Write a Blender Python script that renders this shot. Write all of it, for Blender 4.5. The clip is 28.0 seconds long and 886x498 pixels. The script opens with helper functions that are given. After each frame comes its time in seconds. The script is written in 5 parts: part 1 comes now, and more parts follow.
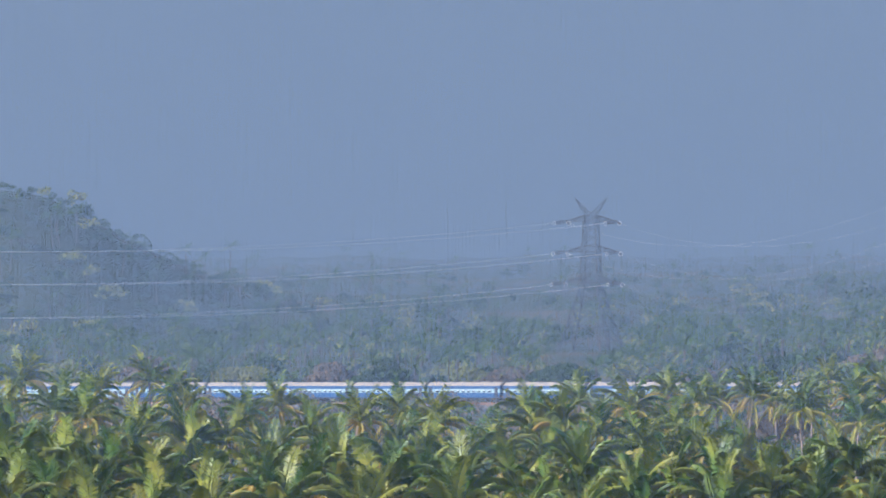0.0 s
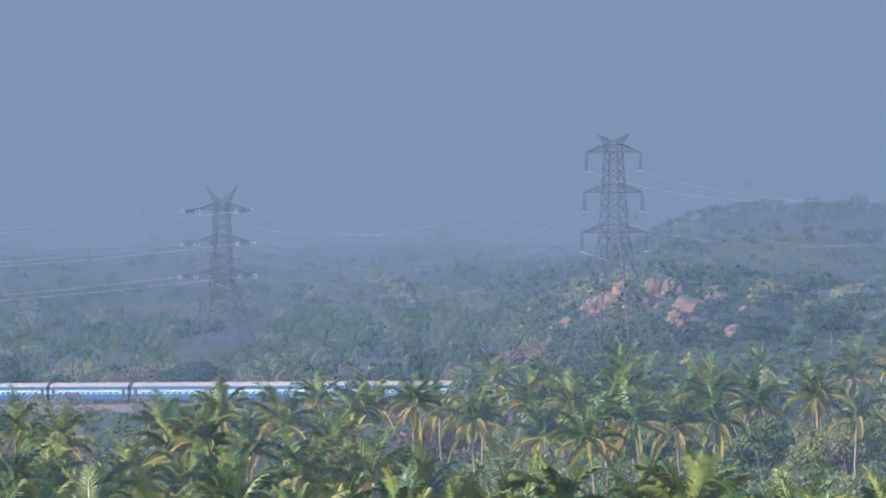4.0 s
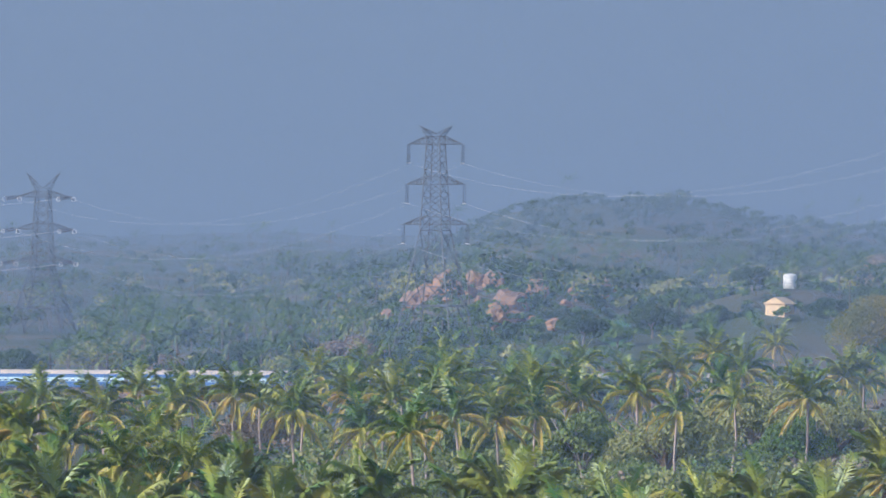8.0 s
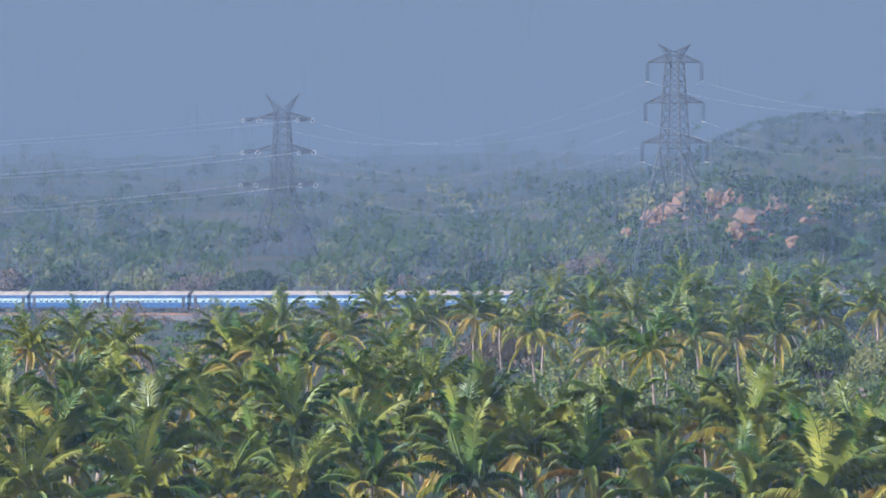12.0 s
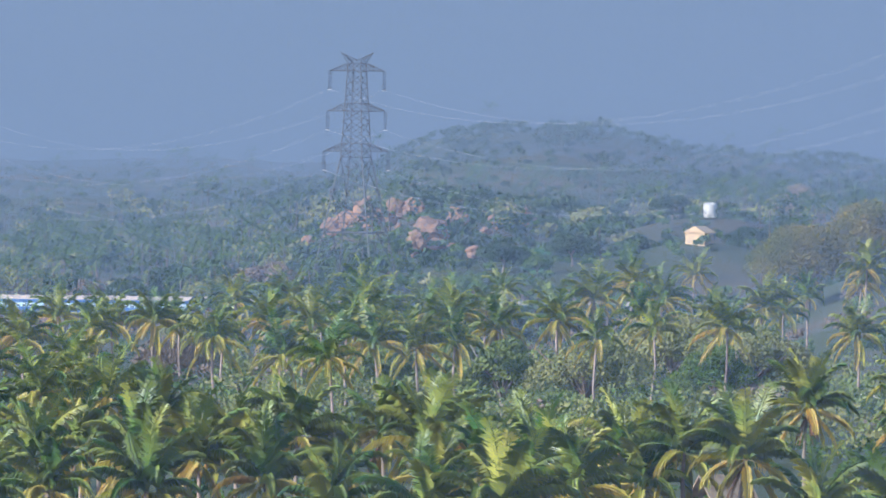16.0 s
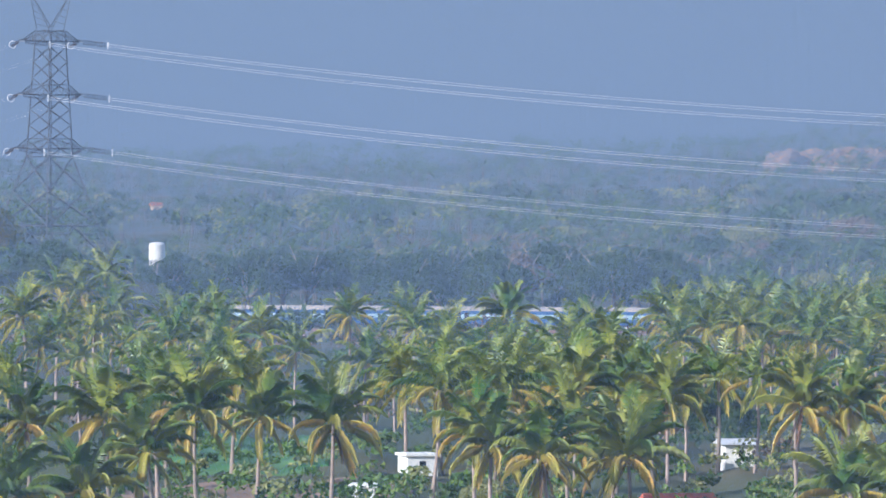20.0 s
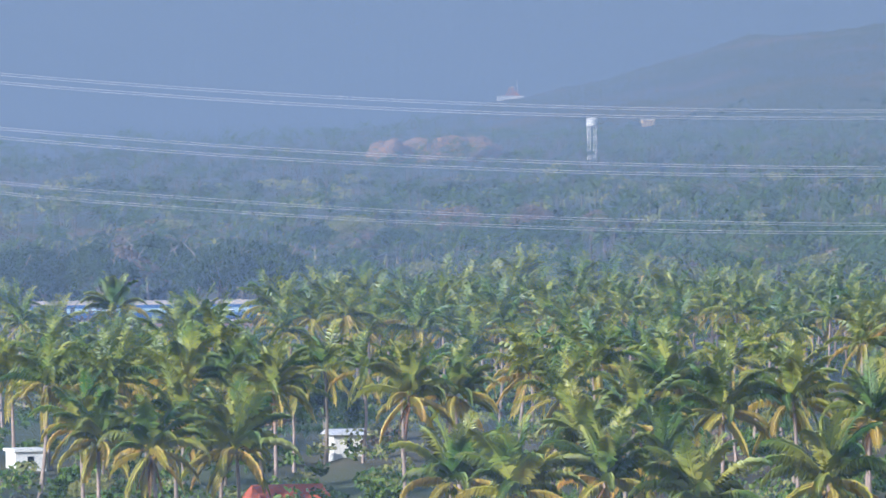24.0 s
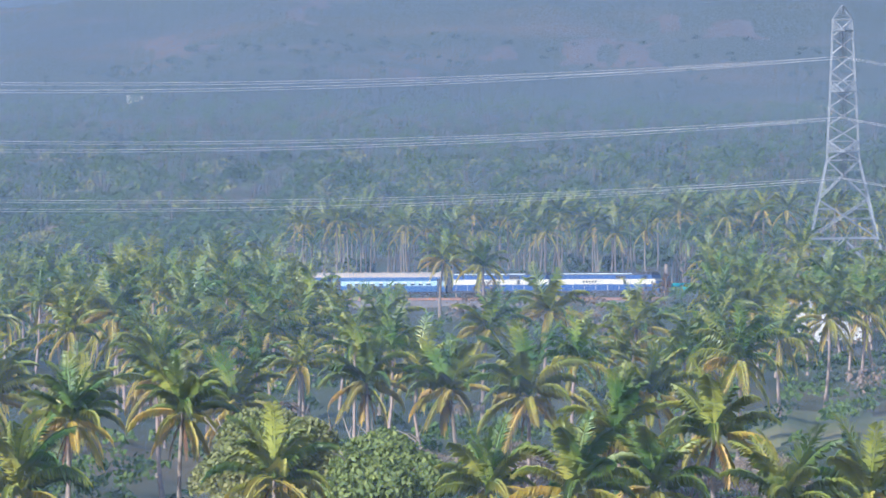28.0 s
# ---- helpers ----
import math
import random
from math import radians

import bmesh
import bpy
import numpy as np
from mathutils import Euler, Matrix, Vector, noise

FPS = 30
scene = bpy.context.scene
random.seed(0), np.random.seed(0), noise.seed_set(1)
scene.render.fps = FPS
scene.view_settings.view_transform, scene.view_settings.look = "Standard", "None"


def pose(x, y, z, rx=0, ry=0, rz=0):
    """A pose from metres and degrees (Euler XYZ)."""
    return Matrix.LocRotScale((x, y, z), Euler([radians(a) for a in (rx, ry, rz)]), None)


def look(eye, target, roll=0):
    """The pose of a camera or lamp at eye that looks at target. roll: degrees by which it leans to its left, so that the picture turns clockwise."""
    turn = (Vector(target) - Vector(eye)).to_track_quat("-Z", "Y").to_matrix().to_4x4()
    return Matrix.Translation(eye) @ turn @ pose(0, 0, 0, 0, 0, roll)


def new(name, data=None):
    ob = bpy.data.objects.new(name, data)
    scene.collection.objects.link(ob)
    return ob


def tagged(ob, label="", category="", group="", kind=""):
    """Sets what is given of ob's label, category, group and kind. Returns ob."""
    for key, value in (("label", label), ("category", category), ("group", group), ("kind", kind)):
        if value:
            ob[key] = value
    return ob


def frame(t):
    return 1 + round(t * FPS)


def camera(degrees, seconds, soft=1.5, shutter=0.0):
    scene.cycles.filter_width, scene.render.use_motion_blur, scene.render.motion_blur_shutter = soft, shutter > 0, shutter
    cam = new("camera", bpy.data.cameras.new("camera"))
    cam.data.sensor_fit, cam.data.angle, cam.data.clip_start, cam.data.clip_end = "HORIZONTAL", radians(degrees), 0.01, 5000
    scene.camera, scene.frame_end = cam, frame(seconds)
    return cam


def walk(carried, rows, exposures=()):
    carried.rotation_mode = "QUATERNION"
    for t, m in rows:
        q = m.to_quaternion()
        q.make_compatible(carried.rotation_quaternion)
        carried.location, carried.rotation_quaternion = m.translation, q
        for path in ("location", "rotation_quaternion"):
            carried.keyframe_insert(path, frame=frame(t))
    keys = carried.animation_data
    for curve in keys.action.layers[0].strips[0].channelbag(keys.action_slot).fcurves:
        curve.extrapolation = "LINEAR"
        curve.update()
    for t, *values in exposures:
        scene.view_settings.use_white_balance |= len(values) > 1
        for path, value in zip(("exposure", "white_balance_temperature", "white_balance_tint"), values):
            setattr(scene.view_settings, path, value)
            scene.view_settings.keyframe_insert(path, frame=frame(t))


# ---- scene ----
# Bearings u are in units of 1/14000 radian, clockwise from the suspension tower; d is metres from the lookout.
UNIT = 14000.0
EYE = 30.0
cam = camera(6.411, 28.0, soft=1.6)
ROWS = [
    (0, 7.5, -107.7, -970.3, -49.7, -0.03),
    (0.5, 6.5, -99.8, -911.7, -54.5, -0.04),
    (1, 5.0, -85.9, -811.4, -51.9, -0.03),
    (1.5, 3.4, -68.9, -688.8, -51.8, 0.21),
    (2, 2.1, -51.0, -551.3, -57.3, 0.24),
    (2.5, 1.1, -33.0, -443.0, -65.1, 0.31),
    (3, 0.4, -15.0, -406.7, -50.7, 0.35),
    (3.5, 0.1, -2.0, -351.1, -68.1, 0.34),
    (5.5, 0.0, 0.0, -201.0, -76.2, -0.01),
    (6, 0.0, 0.0, -160.4, -79.4, -0.14),
    (6.5, 0.0, 0.0, -124.1, -90.5, -0.29),
    (7, 0.0, 0.0, -88.4, -99.6, -0.42),
    (7.5, 0.0, 0.0, -31.9, -101.4, -0.47),
    (8, 0.0, 0.0, 13.8, -87.8, -0.39),
    (8.5, 0.0, 0.0, 42.8, -84.6, -0.21),
    (9, 0.0, 0.0, -35.0, -98.5, 0.01),
    (9.5, 0.0, 0.0, -305.9, -139.8, 0.34),
    (10, 0.0, 0.0, -355.8, -147.0, 0.38),
    (10.5, 0.0, 0.0, -354.9, -141.7, 0.15),
    (11, 0.0, 0.0, -388.2, -162.3, 0.06),
    (11.5, 0.0, 0.0, -393.4, -202.9, 0.03),
    (12, 0.0, 0.0, -409.8, -231.9, 0.05),
    (12.5, 0.0, 0.0, -441.6, -254.9, 0.20),
    (14.5, 0.0, 0.0, -364.6, -218.1, -0.00),
    (15, 0.0, 0.0, -268.3, -215.2, -0.19),
    (15.5, 0.0, 0.0, -23.7, -222.0, -0.61),
    (16, 0.0, 0.0, 156.1, -215.5, -0.74),
    (16.5, 0.0, 0.0, 318.2, -210.2, -0.75),
    (17, 0.0, 0.0, 397.7, -213.5, -0.47),
    (17.5, 0.0, 0.0, 529.3, -194.7, -0.44),
    (18, 0.0, 0.0, 683.7, -153.0, -0.17),
    (18.5, 0.0, 0.0, 858.1, -156.1, -0.09),
    (19, 0.0, 0.0, 1046.1, -168.2, -0.24),
    (19.5, 0.0, 0.0, 1274.1, -184.8, -0.48),
    (20, 0.0, 0.0, 1732.9, -204.2, -0.41),
    (20.5, 0.0, 0.0, 2001.5, -233.1, -0.27),
    (22.5, 0.0, 0.0, 2090.6, -239.7, 0.37),
    (23, 0.0, 0.0, 2165.6, -231.5, 0.08),
    (23.5, 0.0, 0.0, 2319.6, -216.8, 0.34),
    (24, 0.0, 0.0, 2431.8, -218.7, 0.42),
    (24.5, 0.0, 0.0, 2575.0, -191.2, 0.44),
    (25, 0.0, 0.0, 2756.9, -171.2, 0.52),
    (25.5, 0.0, 0.0, 3015.6, -171.0, 0.45),
    (26, 0.0, 0.0, 3215.3, -186.1, 0.35),
    (26.5, 0.2, 1.0, 3415.3, -236.1, 0.28),
    (27, 2.5, 9.7, 3596.8, -265.6, 0.44),
    (27.5, 7.2, 27.1, 3661.1, -280.8, 0.30),
    (28, 12.1, 43.4, 3792.3, -274.7, 0.32),
]



def aim(x, y, u, e, lean):
    return pose(x, y, EYE, 0, 0, -math.degrees(u / UNIT)) @ pose(0, 0, 0, 90 + math.degrees(e / UNIT)) @ pose(0, 0, 0, 0, 0, -lean)


walk(cam, [(t, aim(x, y, u, e, lean)) for t, x, y, u, e, lean in ROWS], [(0, 0.54, 5080, 13), (11, 0.54, 5040, 13), (14.5, 0.63, 4980, 13), (17, 0.69, 4920, 13), (28, 0.67, 4920, 13)])

# ---- world, sun, sky backdrop ----
SUN_FROM = Vector((-0.80, -0.52, 0.46)).normalized()
world = bpy.data.worlds.new("world")
scene.world = world
world.use_nodes = True
wn = world.node_tree.nodes
sky = wn.new("ShaderNodeTexSky")
sky.sky_type = "NISHITA"
sky.sun_disc = False
sky.sun_elevation = math.asin(SUN_FROM.z)
sky.sun_rotation = math.atan2(SUN_FROM.x, SUN_FROM.y)
sky.dust_density = 1.0
sky.air_density = 1.2
wn["Background"].inputs["Strength"].default_value = 0.13
world.node_tree.links.new(sky.outputs[0], wn["Background"].inputs["Color"])
sun = new("sun", bpy.data.lights.new("sun", "SUN"))
sun.data.energy = 5.0
sun.data.angle = radians(1.5)
sun.data.color = (1.0, 0.86, 0.66)
sun.matrix_world = look(SUN_FROM * 400, (0, 0, 0))


# ---- materials ----
def material(name, colour, rough=0.8, second=None, scale=1.0, detail=4.0, metal=0.0, bump=0.0, vary=0.0, island=0.0, through_light=0.0, fine=None, ramp=(0.36, 0.64)):
    m = bpy.data.materials.new(name)
    m.use_nodes = True
    n, l = m.node_tree.nodes, m.node_tree.links
    b = n["Principled BSDF"]
    b.inputs["Roughness"].default_value = rough
    b.inputs["Metallic"].default_value = metal
    b.inputs["Specular IOR Level"].default_value = 0.25
    out = None
    co = n.new("ShaderNodeTexCoord")
    rgb = n.new("ShaderNodeRGB")
    rgb.outputs[0].default_value = (*colour, 1)
    out = rgb.outputs[0]
    if second:
        t = n.new("ShaderNodeTexNoise")
        t.inputs["Scale"].default_value = scale
        t.inputs["Detail"].default_value = detail
        geo = n.new("ShaderNodeNewGeometry")
        l.new(geo.outputs["Position"], t.inputs["Vector"])
        r = n.new("ShaderNodeValToRGB")
        r.color_ramp.elements[0].position, r.color_ramp.elements[1].position = ramp
        r.color_ramp.elements[0].color, r.color_ramp.elements[1].color = (*colour, 1), (*second, 1)
        l.new(t.outputs["Fac"], r.inputs["Fac"])
        out = r.outputs["Color"]
        if fine:
            t2 = n.new("ShaderNodeTexNoise")
            t2.inputs["Scale"].default_value = scale * 14
            t2.inputs["Detail"].default_value = 3
            l.new(geo.outputs["Position"], t2.inputs["Vector"])
            mx = n.new("ShaderNodeMix")
            mx.data_type = "RGBA"
            l.new(t2.outputs["Fac"], mx.inputs[0])
            l.new(out, mx.inputs[6])
            mx.inputs[7].default_value = (*fine, 1)
            out = mx.outputs[2]
    if vary or island:
        h = n.new("ShaderNodeHueSaturation")
        src = None
        if island:
            g2 = n.new("ShaderNodeNewGeometry")
            src = g2.outputs["Random Per Island"]
        else:
            oi = n.new("ShaderNodeObjectInfo")
            src = oi.outputs["Random"]
        mr = n.new("ShaderNodeMapRange")
        a = vary or island
        mr.inputs["To Min"].default_value, mr.inputs["To Max"].default_value = 1 - a, 1 + a
        l.new(src, mr.inputs["Value"])
        l.new(mr.outputs[0], h.inputs["Value"])
        m2 = n.new("ShaderNodeMapRange")
        m2.inputs["To Min"].default_value, m2.inputs["To Max"].default_value = 0.5 + a * 0.07, 0.5 - a * 0.07
        l.new(src, m2.inputs["Value"])
        l.new(m2.outputs[0], h.inputs["Hue"])
        l.new(out, h.inputs["Color"])
        out = h.outputs["Color"]
    l.new(out, b.inputs["Base Color"])
    if bump:
        t3 = n.new("ShaderNodeTexNoise")
        t3.inputs["Scale"].default_value = 6 * scale
        t3.inputs["Detail"].default_value = 5
        g3 = n.new("ShaderNodeNewGeometry")
        l.new(g3.outputs["Position"], t3.inputs["Vector"])
        bp = n.new("ShaderNodeBump")
        bp.inputs["Strength"].default_value = bump
        bp.inputs["Distance"].default_value = 0.3
        l.new(t3.outputs["Fac"], bp.inputs["Height"])
        l.new(bp.outputs[0], b.inputs["Normal"])
    if through_light:
        tr = n.new("ShaderNodeBsdfTranslucent")
        l.new(out, tr.inputs["Color"])
        ms = n.new("ShaderNodeMixShader")
        ms.inputs[0].default_value = through_light
        l.new(b.outputs[0], ms.inputs[1])
        l.new(tr.outputs[0], ms.inputs[2])
        l.new(ms.outputs[0], n["Material Output"].inputs["Surface"])
    return m


def glow(name, low, high, z0, z1):
    m = bpy.data.materials.new(name)
    m.use_nodes = True
    n, l = m.node_tree.nodes, m.node_tree.links
    n.remove(n["Principled BSDF"])
    e = n.new("ShaderNodeEmission")
    g = n.new("ShaderNodeNewGeometry")
    s = n.new("ShaderNodeSeparateXYZ")
    l.new(g.outputs["Position"], s.inputs[0])
    mr = n.new("ShaderNodeMapRange")
    mr.inputs["From Min"].default_value, mr.inputs["From Max"].default_value = z0, z1
    l.new(s.outputs["Z"], mr.inputs["Value"])
    r = n.new("ShaderNodeValToRGB")
    r.color_ramp.elements[0].color, r.color_ramp.elements[1].color = (*low, 1), (*high, 1)
    l.new(mr.outputs[0], r.inputs["Fac"])
    l.new(r.outputs["Color"], e.inputs["Color"])
    l.new(e.outputs[0], n["Material Output"].inputs["Surface"])
    return m


FROND = material("palm_frond", (0.11, 0.20, 0.04), 0.38, (0.36, 0.36, 0.06), 0.3, vary=0.35, through_light=0.18)
FROND_B = material("palm_frond_old", (0.48, 0.45, 0.07), 0.42, (0.56, 0.40, 0.09), 0.5, vary=0.3, through_light=0.25)
FROND_DEAD = material("dead_frond", (0.26, 0.15, 0.075), 0.8, (0.16, 0.09, 0.05), 0.8, vary=0.3)
CROWN = material("palm_crown", (0.10, 0.185, 0.04), 0.4, (0.32, 0.33, 0.055), 0.2, island=0.35, through_light=0.18)
CROWN_B = material("palm_crown_old", (0.44, 0.42, 0.065), 0.45, (0.52, 0.38, 0.09), 0.2, island=0.3, through_light=0.2)
# Darker copies of crown and bark: distance dimming is put into the colour.
CROWN_FAR = material("dimmed_far_crown", (0.05, 0.095, 0.026), 0.6, (0.085, 0.125, 0.03), 0.05, island=0.3)
TRUNK_FAR = material("dimmed_far_bark", (0.11, 0.085, 0.07), 0.9, (0.15, 0.12, 0.1), 1.0)
TRUNK = material("palm_bark", (0.25, 0.19, 0.15), 0.9, (0.34, 0.26, 0.20), 2.0, bump=0.4, vary=0.2)
NUT = material("coconut", (0.30, 0.20, 0.05), 0.5, (0.15, 0.18, 0.03), 1.0)
LEAF = material("leaf_green", (0.08, 0.14, 0.03), 0.6, (0.12, 0.17, 0.035), 0.25, island=0.35, through_light=0.2)
LEAF_DARK = material("leaf_dark", (0.035, 0.065, 0.022), 0.6, (0.055, 0.085, 0.025), 0.15, island=0.3, through_light=0.15)
LEAF_OLIVE = material("leaf_olive", (0.27, 0.26, 0.09), 0.7, (0.19, 0.21, 0.07), 0.2, island=0.3, through_light=0.2)
LEAF_LIME = material("leaf_lime", (0.20, 0.24, 0.07), 0.6, (0.14, 0.18, 0.05), 0.2, island=0.3, through_light=0.25)
LEAF_RUST = material("leaf_rust", (0.25, 0.19, 0.04), 0.7, (0.14, 0.145, 0.035), 0.2, island=0.3, through_light=0.2)
TWIG = material("dry_twig", (0.22, 0.165, 0.115), 0.9, (0.15, 0.115, 0.085), 0.5, island=0.3)
DRY = material("dry_leaf", (0.34, 0.27, 0.19), 0.9, (0.25, 0.19, 0.14), 0.4, island=0.3, through_light=0.15)
BARK = material("tree_bark", (0.22, 0.18, 0.14), 0.9, (0.32, 0.27, 0.21), 2.0, bump=0.4)
SOIL = material("ground_soil", (0.20, 0.125, 0.08), 0.95, (0.05, 0.07, 0.026), 0.011, 6.0, bump=0.3, fine=(0.08, 0.08, 0.04), ramp=(0.30, 0.5))
GRASS = material("dry_grass", (0.22, 0.19, 0.09), 0.9, (0.12, 0.14, 0.05), 0.05, island=0.3)
FIELD = material("green_field", (0.07, 0.17, 0.04), 0.8, (0.10, 0.17, 0.05), 0.06)
ROCK = material("granite", (0.40, 0.20, 0.08), 0.85, (0.20, 0.115, 0.065), 0.35, 6.0, bump=0.6, fine=(0.25, 0.17, 0.13))
# Lit and shaded copies of one steel; sun and shade sit in the colour.
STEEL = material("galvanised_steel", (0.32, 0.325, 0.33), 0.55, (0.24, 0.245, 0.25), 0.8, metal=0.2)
SHADED_STEEL = material("shaded_steel", (0.11, 0.112, 0.115), 0.65, (0.07, 0.072, 0.075), 0.8, metal=0.3)
INSUL = material("insulator_porcelain", (0.05, 0.045, 0.05), 0.35, (0.08, 0.07, 0.07), 3.0)
WIRE = material("aluminium_conductor", (0.78, 0.74, 0.68), 0.45, (0.68, 0.64, 0.6), 0.5, metal=0.1)
COACH_BLUE = material("coach_dark_blue", (0.025, 0.075, 0.20), 0.45, (0.035, 0.095, 0.24), 0.8)
COACH_LIGHT = material("coach_light_blue", (0.36, 0.47, 0.50), 0.45, (0.28, 0.40, 0.45), 0.8)
COACH_ROOF = material("coach_roof_grey", (0.44, 0.36, 0.28), 0.8, (0.34, 0.28, 0.22), 0.4, fine=(0.40, 0.33, 0.26))
COACH_DARK = material("coach_underframe", (0.03, 0.03, 0.035), 0.8, (0.07, 0.06, 0.05), 1.5)
GLASS = material("window_dark_glass", (0.02, 0.025, 0.03), 0.12)
SHUTTER = material("window_shutter", (0.62, 0.68, 0.66), 0.5, (0.45, 0.52, 0.55), 1.5)
LOCO_CREAM = material("loco_cream", (0.58, 0.54, 0.42), 0.45, (0.50, 0.46, 0.36), 0.7)
LOCO_BLUE = material("loco_blue", (0.03, 0.08, 0.24), 0.4, (0.025, 0.065, 0.20), 0.7)
PLASTER = material("white_plaster", (0.78, 0.74, 0.66), 0.85, (0.62, 0.57, 0.50), 0.6, fine=(0.7, 0.66, 0.58))
PLASTER_Y = material("cream_plaster", (0.62, 0.43, 0.23), 0.85, (0.54, 0.37, 0.20), 0.4, fine=(0.56, 0.40, 0.23))
TILE = material("clay_tile", (0.42, 0.13, 0.06), 0.85, (0.30, 0.10, 0.05), 1.2, bump=0.3, vary=0.25)
THATCH = material("palm_thatch", (0.36, 0.27, 0.17), 0.95, (0.24, 0.17, 0.11), 1.6, bump=0.6, vary=0.25)
SHEET = material("corrugated_sheet", (0.66, 0.64, 0.60), 0.5, (0.48, 0.44, 0.40), 0.7, metal=0.2)
TARP = material("turquoise_tarpaulin", (0.03, 0.45, 0.40), 0.5, (0.04, 0.38, 0.36), 1.0)
BALLAST = material("track_ballast", (0.22, 0.19, 0.17), 0.95, (0.14, 0.12, 0.11), 2.0, bump=0.6)
RUST = material("rusty_rail", (0.20, 0.10, 0.06), 0.6, (0.28, 0.16, 0.1), 2.0, metal=0.4)
# Haze scatter painted as the colour of added strands, greyer beyond 2000 m.
HAZE = material("haze_tint_strand", (0.148, 0.196, 0.300), 1.0)
FAR_HAZE = material("pale_far_haze_tint", (0.146, 0.184, 0.248), 1.0)
SKYGLOW = glow("hazy_sky", (0.150, 0.173, 0.186), (0.164, 0.187, 0.206), 20, 190)


for glossy in (FROND, FROND_B, CROWN, CROWN_B):
    glossy.node_tree.nodes["Principled BSDF"].inputs["Specular IOR Level"].default_value = 0.5


# ---- mesh helpers ----
class Shape:
    """Collects vertices and faces for one mesh."""

    def __init__(self):
        self.v, self.f = [], []

    def add(self, verts, faces):
        k = len(self.v)
        self.v += [tuple(p) for p in verts]
        self.f += [tuple(i + k for i in q) for q in faces]

    def box(self, lo, hi):
        (a, b, c), (d, e, g) = lo, hi
        self.add([(a, b, c), (d, b, c), (d, e, c), (a, e, c), (a, b, g), (d, b, g), (d, e, g), (a, e, g)],
                 [(3, 2, 1, 0), (4, 5, 6, 7), (0, 1, 5, 4), (1, 2, 6, 5), (2, 3, 7, 6), (3, 0, 4, 7)])

    def beam(self, p, q, w, sides=4):
        p, q = Vector(p), Vector(q)
        z = (q - p)
        if z.length < 1e-6:
            return
        z.normalize()
        x = z.orthogonal().normalized() if abs(z.z) < 0.95 else (Vector((1, 0, 0)) - z * z.x).normalized()
        y = z.cross(x)
        ring = [x * (math.cos(2 * math.pi * (i + 0.5) / sides) * w) + y * (math.sin(2 * math.pi * (i + 0.5) / sides) * w) for i in range(sides)]
        self.add([p + r for r in ring] + [q + r for r in ring],
                 [(i, (i + 1) % sides, sides + (i + 1) % sides, sides + i) for i in range(sides)] + [tuple(range(sides))[::-1], tuple(range(sides, 2 * sides))])

    def tube(self, pts, radii, sides=6):
        k = len(self.v)
        n = len(pts)
        for i, p in enumerate(pts):
            p = Vector(p)
            z = (Vector(pts[min(i + 1, n - 1)]) - Vector(pts[max(i - 1, 0)])).normalized()
            x = (Vector((1, 0.01, 0)) - z * z.x).normalized() if abs(z.x) < 0.9 else Vector((0, 1, 0)).cross(z).normalized()
            y = z.cross(x)
            for j in range(sides):
                a = 2 * math.pi * j / sides
                self.v.append(tuple(p + (x * math.cos(a) + y * math.sin(a)) * radii[i]))
        for i in range(n - 1):
            for j in range(sides):
                a, b = k + i * sides + j, k + i * sides + (j + 1) % sides
                self.f.append((a, b, b + sides, a + sides))
        self.f.append(tuple(k + (n - 1) * sides + j for j in range(sides)))

    def mesh(self, name, mat, smooth=False):
        me = bpy.data.meshes.new(name)
        me.from_pydata(self.v, [], self.f)
        me.materials.append(mat)
        if smooth:
            me.polygons.foreach_set("use_smooth", [True] * len(me.polygons))
        me.update()
        return me


def mesh_np(name, verts, tris, mat):
    me = bpy.data.meshes.new(name)
    me.vertices.add(len(verts))
    me.vertices.foreach_set("co", np.asarray(verts, np.float32).ravel())
    tris = np.asarray(tris, np.int32)
    me.loops.add(tris.size)
    me.loops.foreach_set("vertex_index", tris.ravel())
    me.polygons.add(len(tris))
    me.polygons.foreach_set("loop_start", np.arange(0, tris.size, tris.shape[1], dtype=np.int32))
    me.materials.append(mat)
    me.update(calc_edges=True)
    me.validate()
    return me


def part(name, me, parent, label="", m=None):
    ob = new(name, me)
    ob.parent = parent
    if m is not None:
        ob.matrix_local = m
    if label:
        ob["label"] = label
    return ob


def thing(name, m, label, category, group="", kind=""):
    ob = new(name)
    ob.matrix_world = m
    return tagged(ob, label, category, group, kind)


# ---- lie of the land ----
def smooth(a, b, x):
    """Eases from 0 at a to 1 at b."""
    t = np.clip((np.asarray(x, float) - a) / (b - a), 0, 1)
    return t * t * (3 - 2 * t)


def bump(u, d, u0, d0, wu, wd):
    return np.exp(-((u - u0) / wu) ** 2 - ((d - d0) / wd) ** 2)


RIDGE_U = [-6000, 1900, 2400, 2673, 2853, 2973, 3073, 3263, 3373, 3541, 3800, 4600, 5600, 7500]
RIDGE_V = [-60, -60, 20, 80, 130, 165, 175, 195, 235, 262, 285, 300, 250, -60]
FAR_U = [-5000, -1500, 0, 1200, 2200, 3000, 5000]
FAR_Z = [5, 6, 8, 11, 17, 15, 13]


# the shallow valley that the railway follows
DIP_U = [-2500, -1875, -830, -300, 400, 1500, 2500, 4100, 5400]
DIP_Z = [12.7, 11.1, 8.5, 7.5, 7.3, 6.8, 6.6, 4.6, 3.2]
# level pads under the steel towers: bearing, distance, height
PADS = ((-694, 1970, -4.0), (0, 1573, -0.3), (1036, 1186, 9.5), (4474, 1176, 2.2), (610, 1650, 6.6), (628, 1730, 11.0))


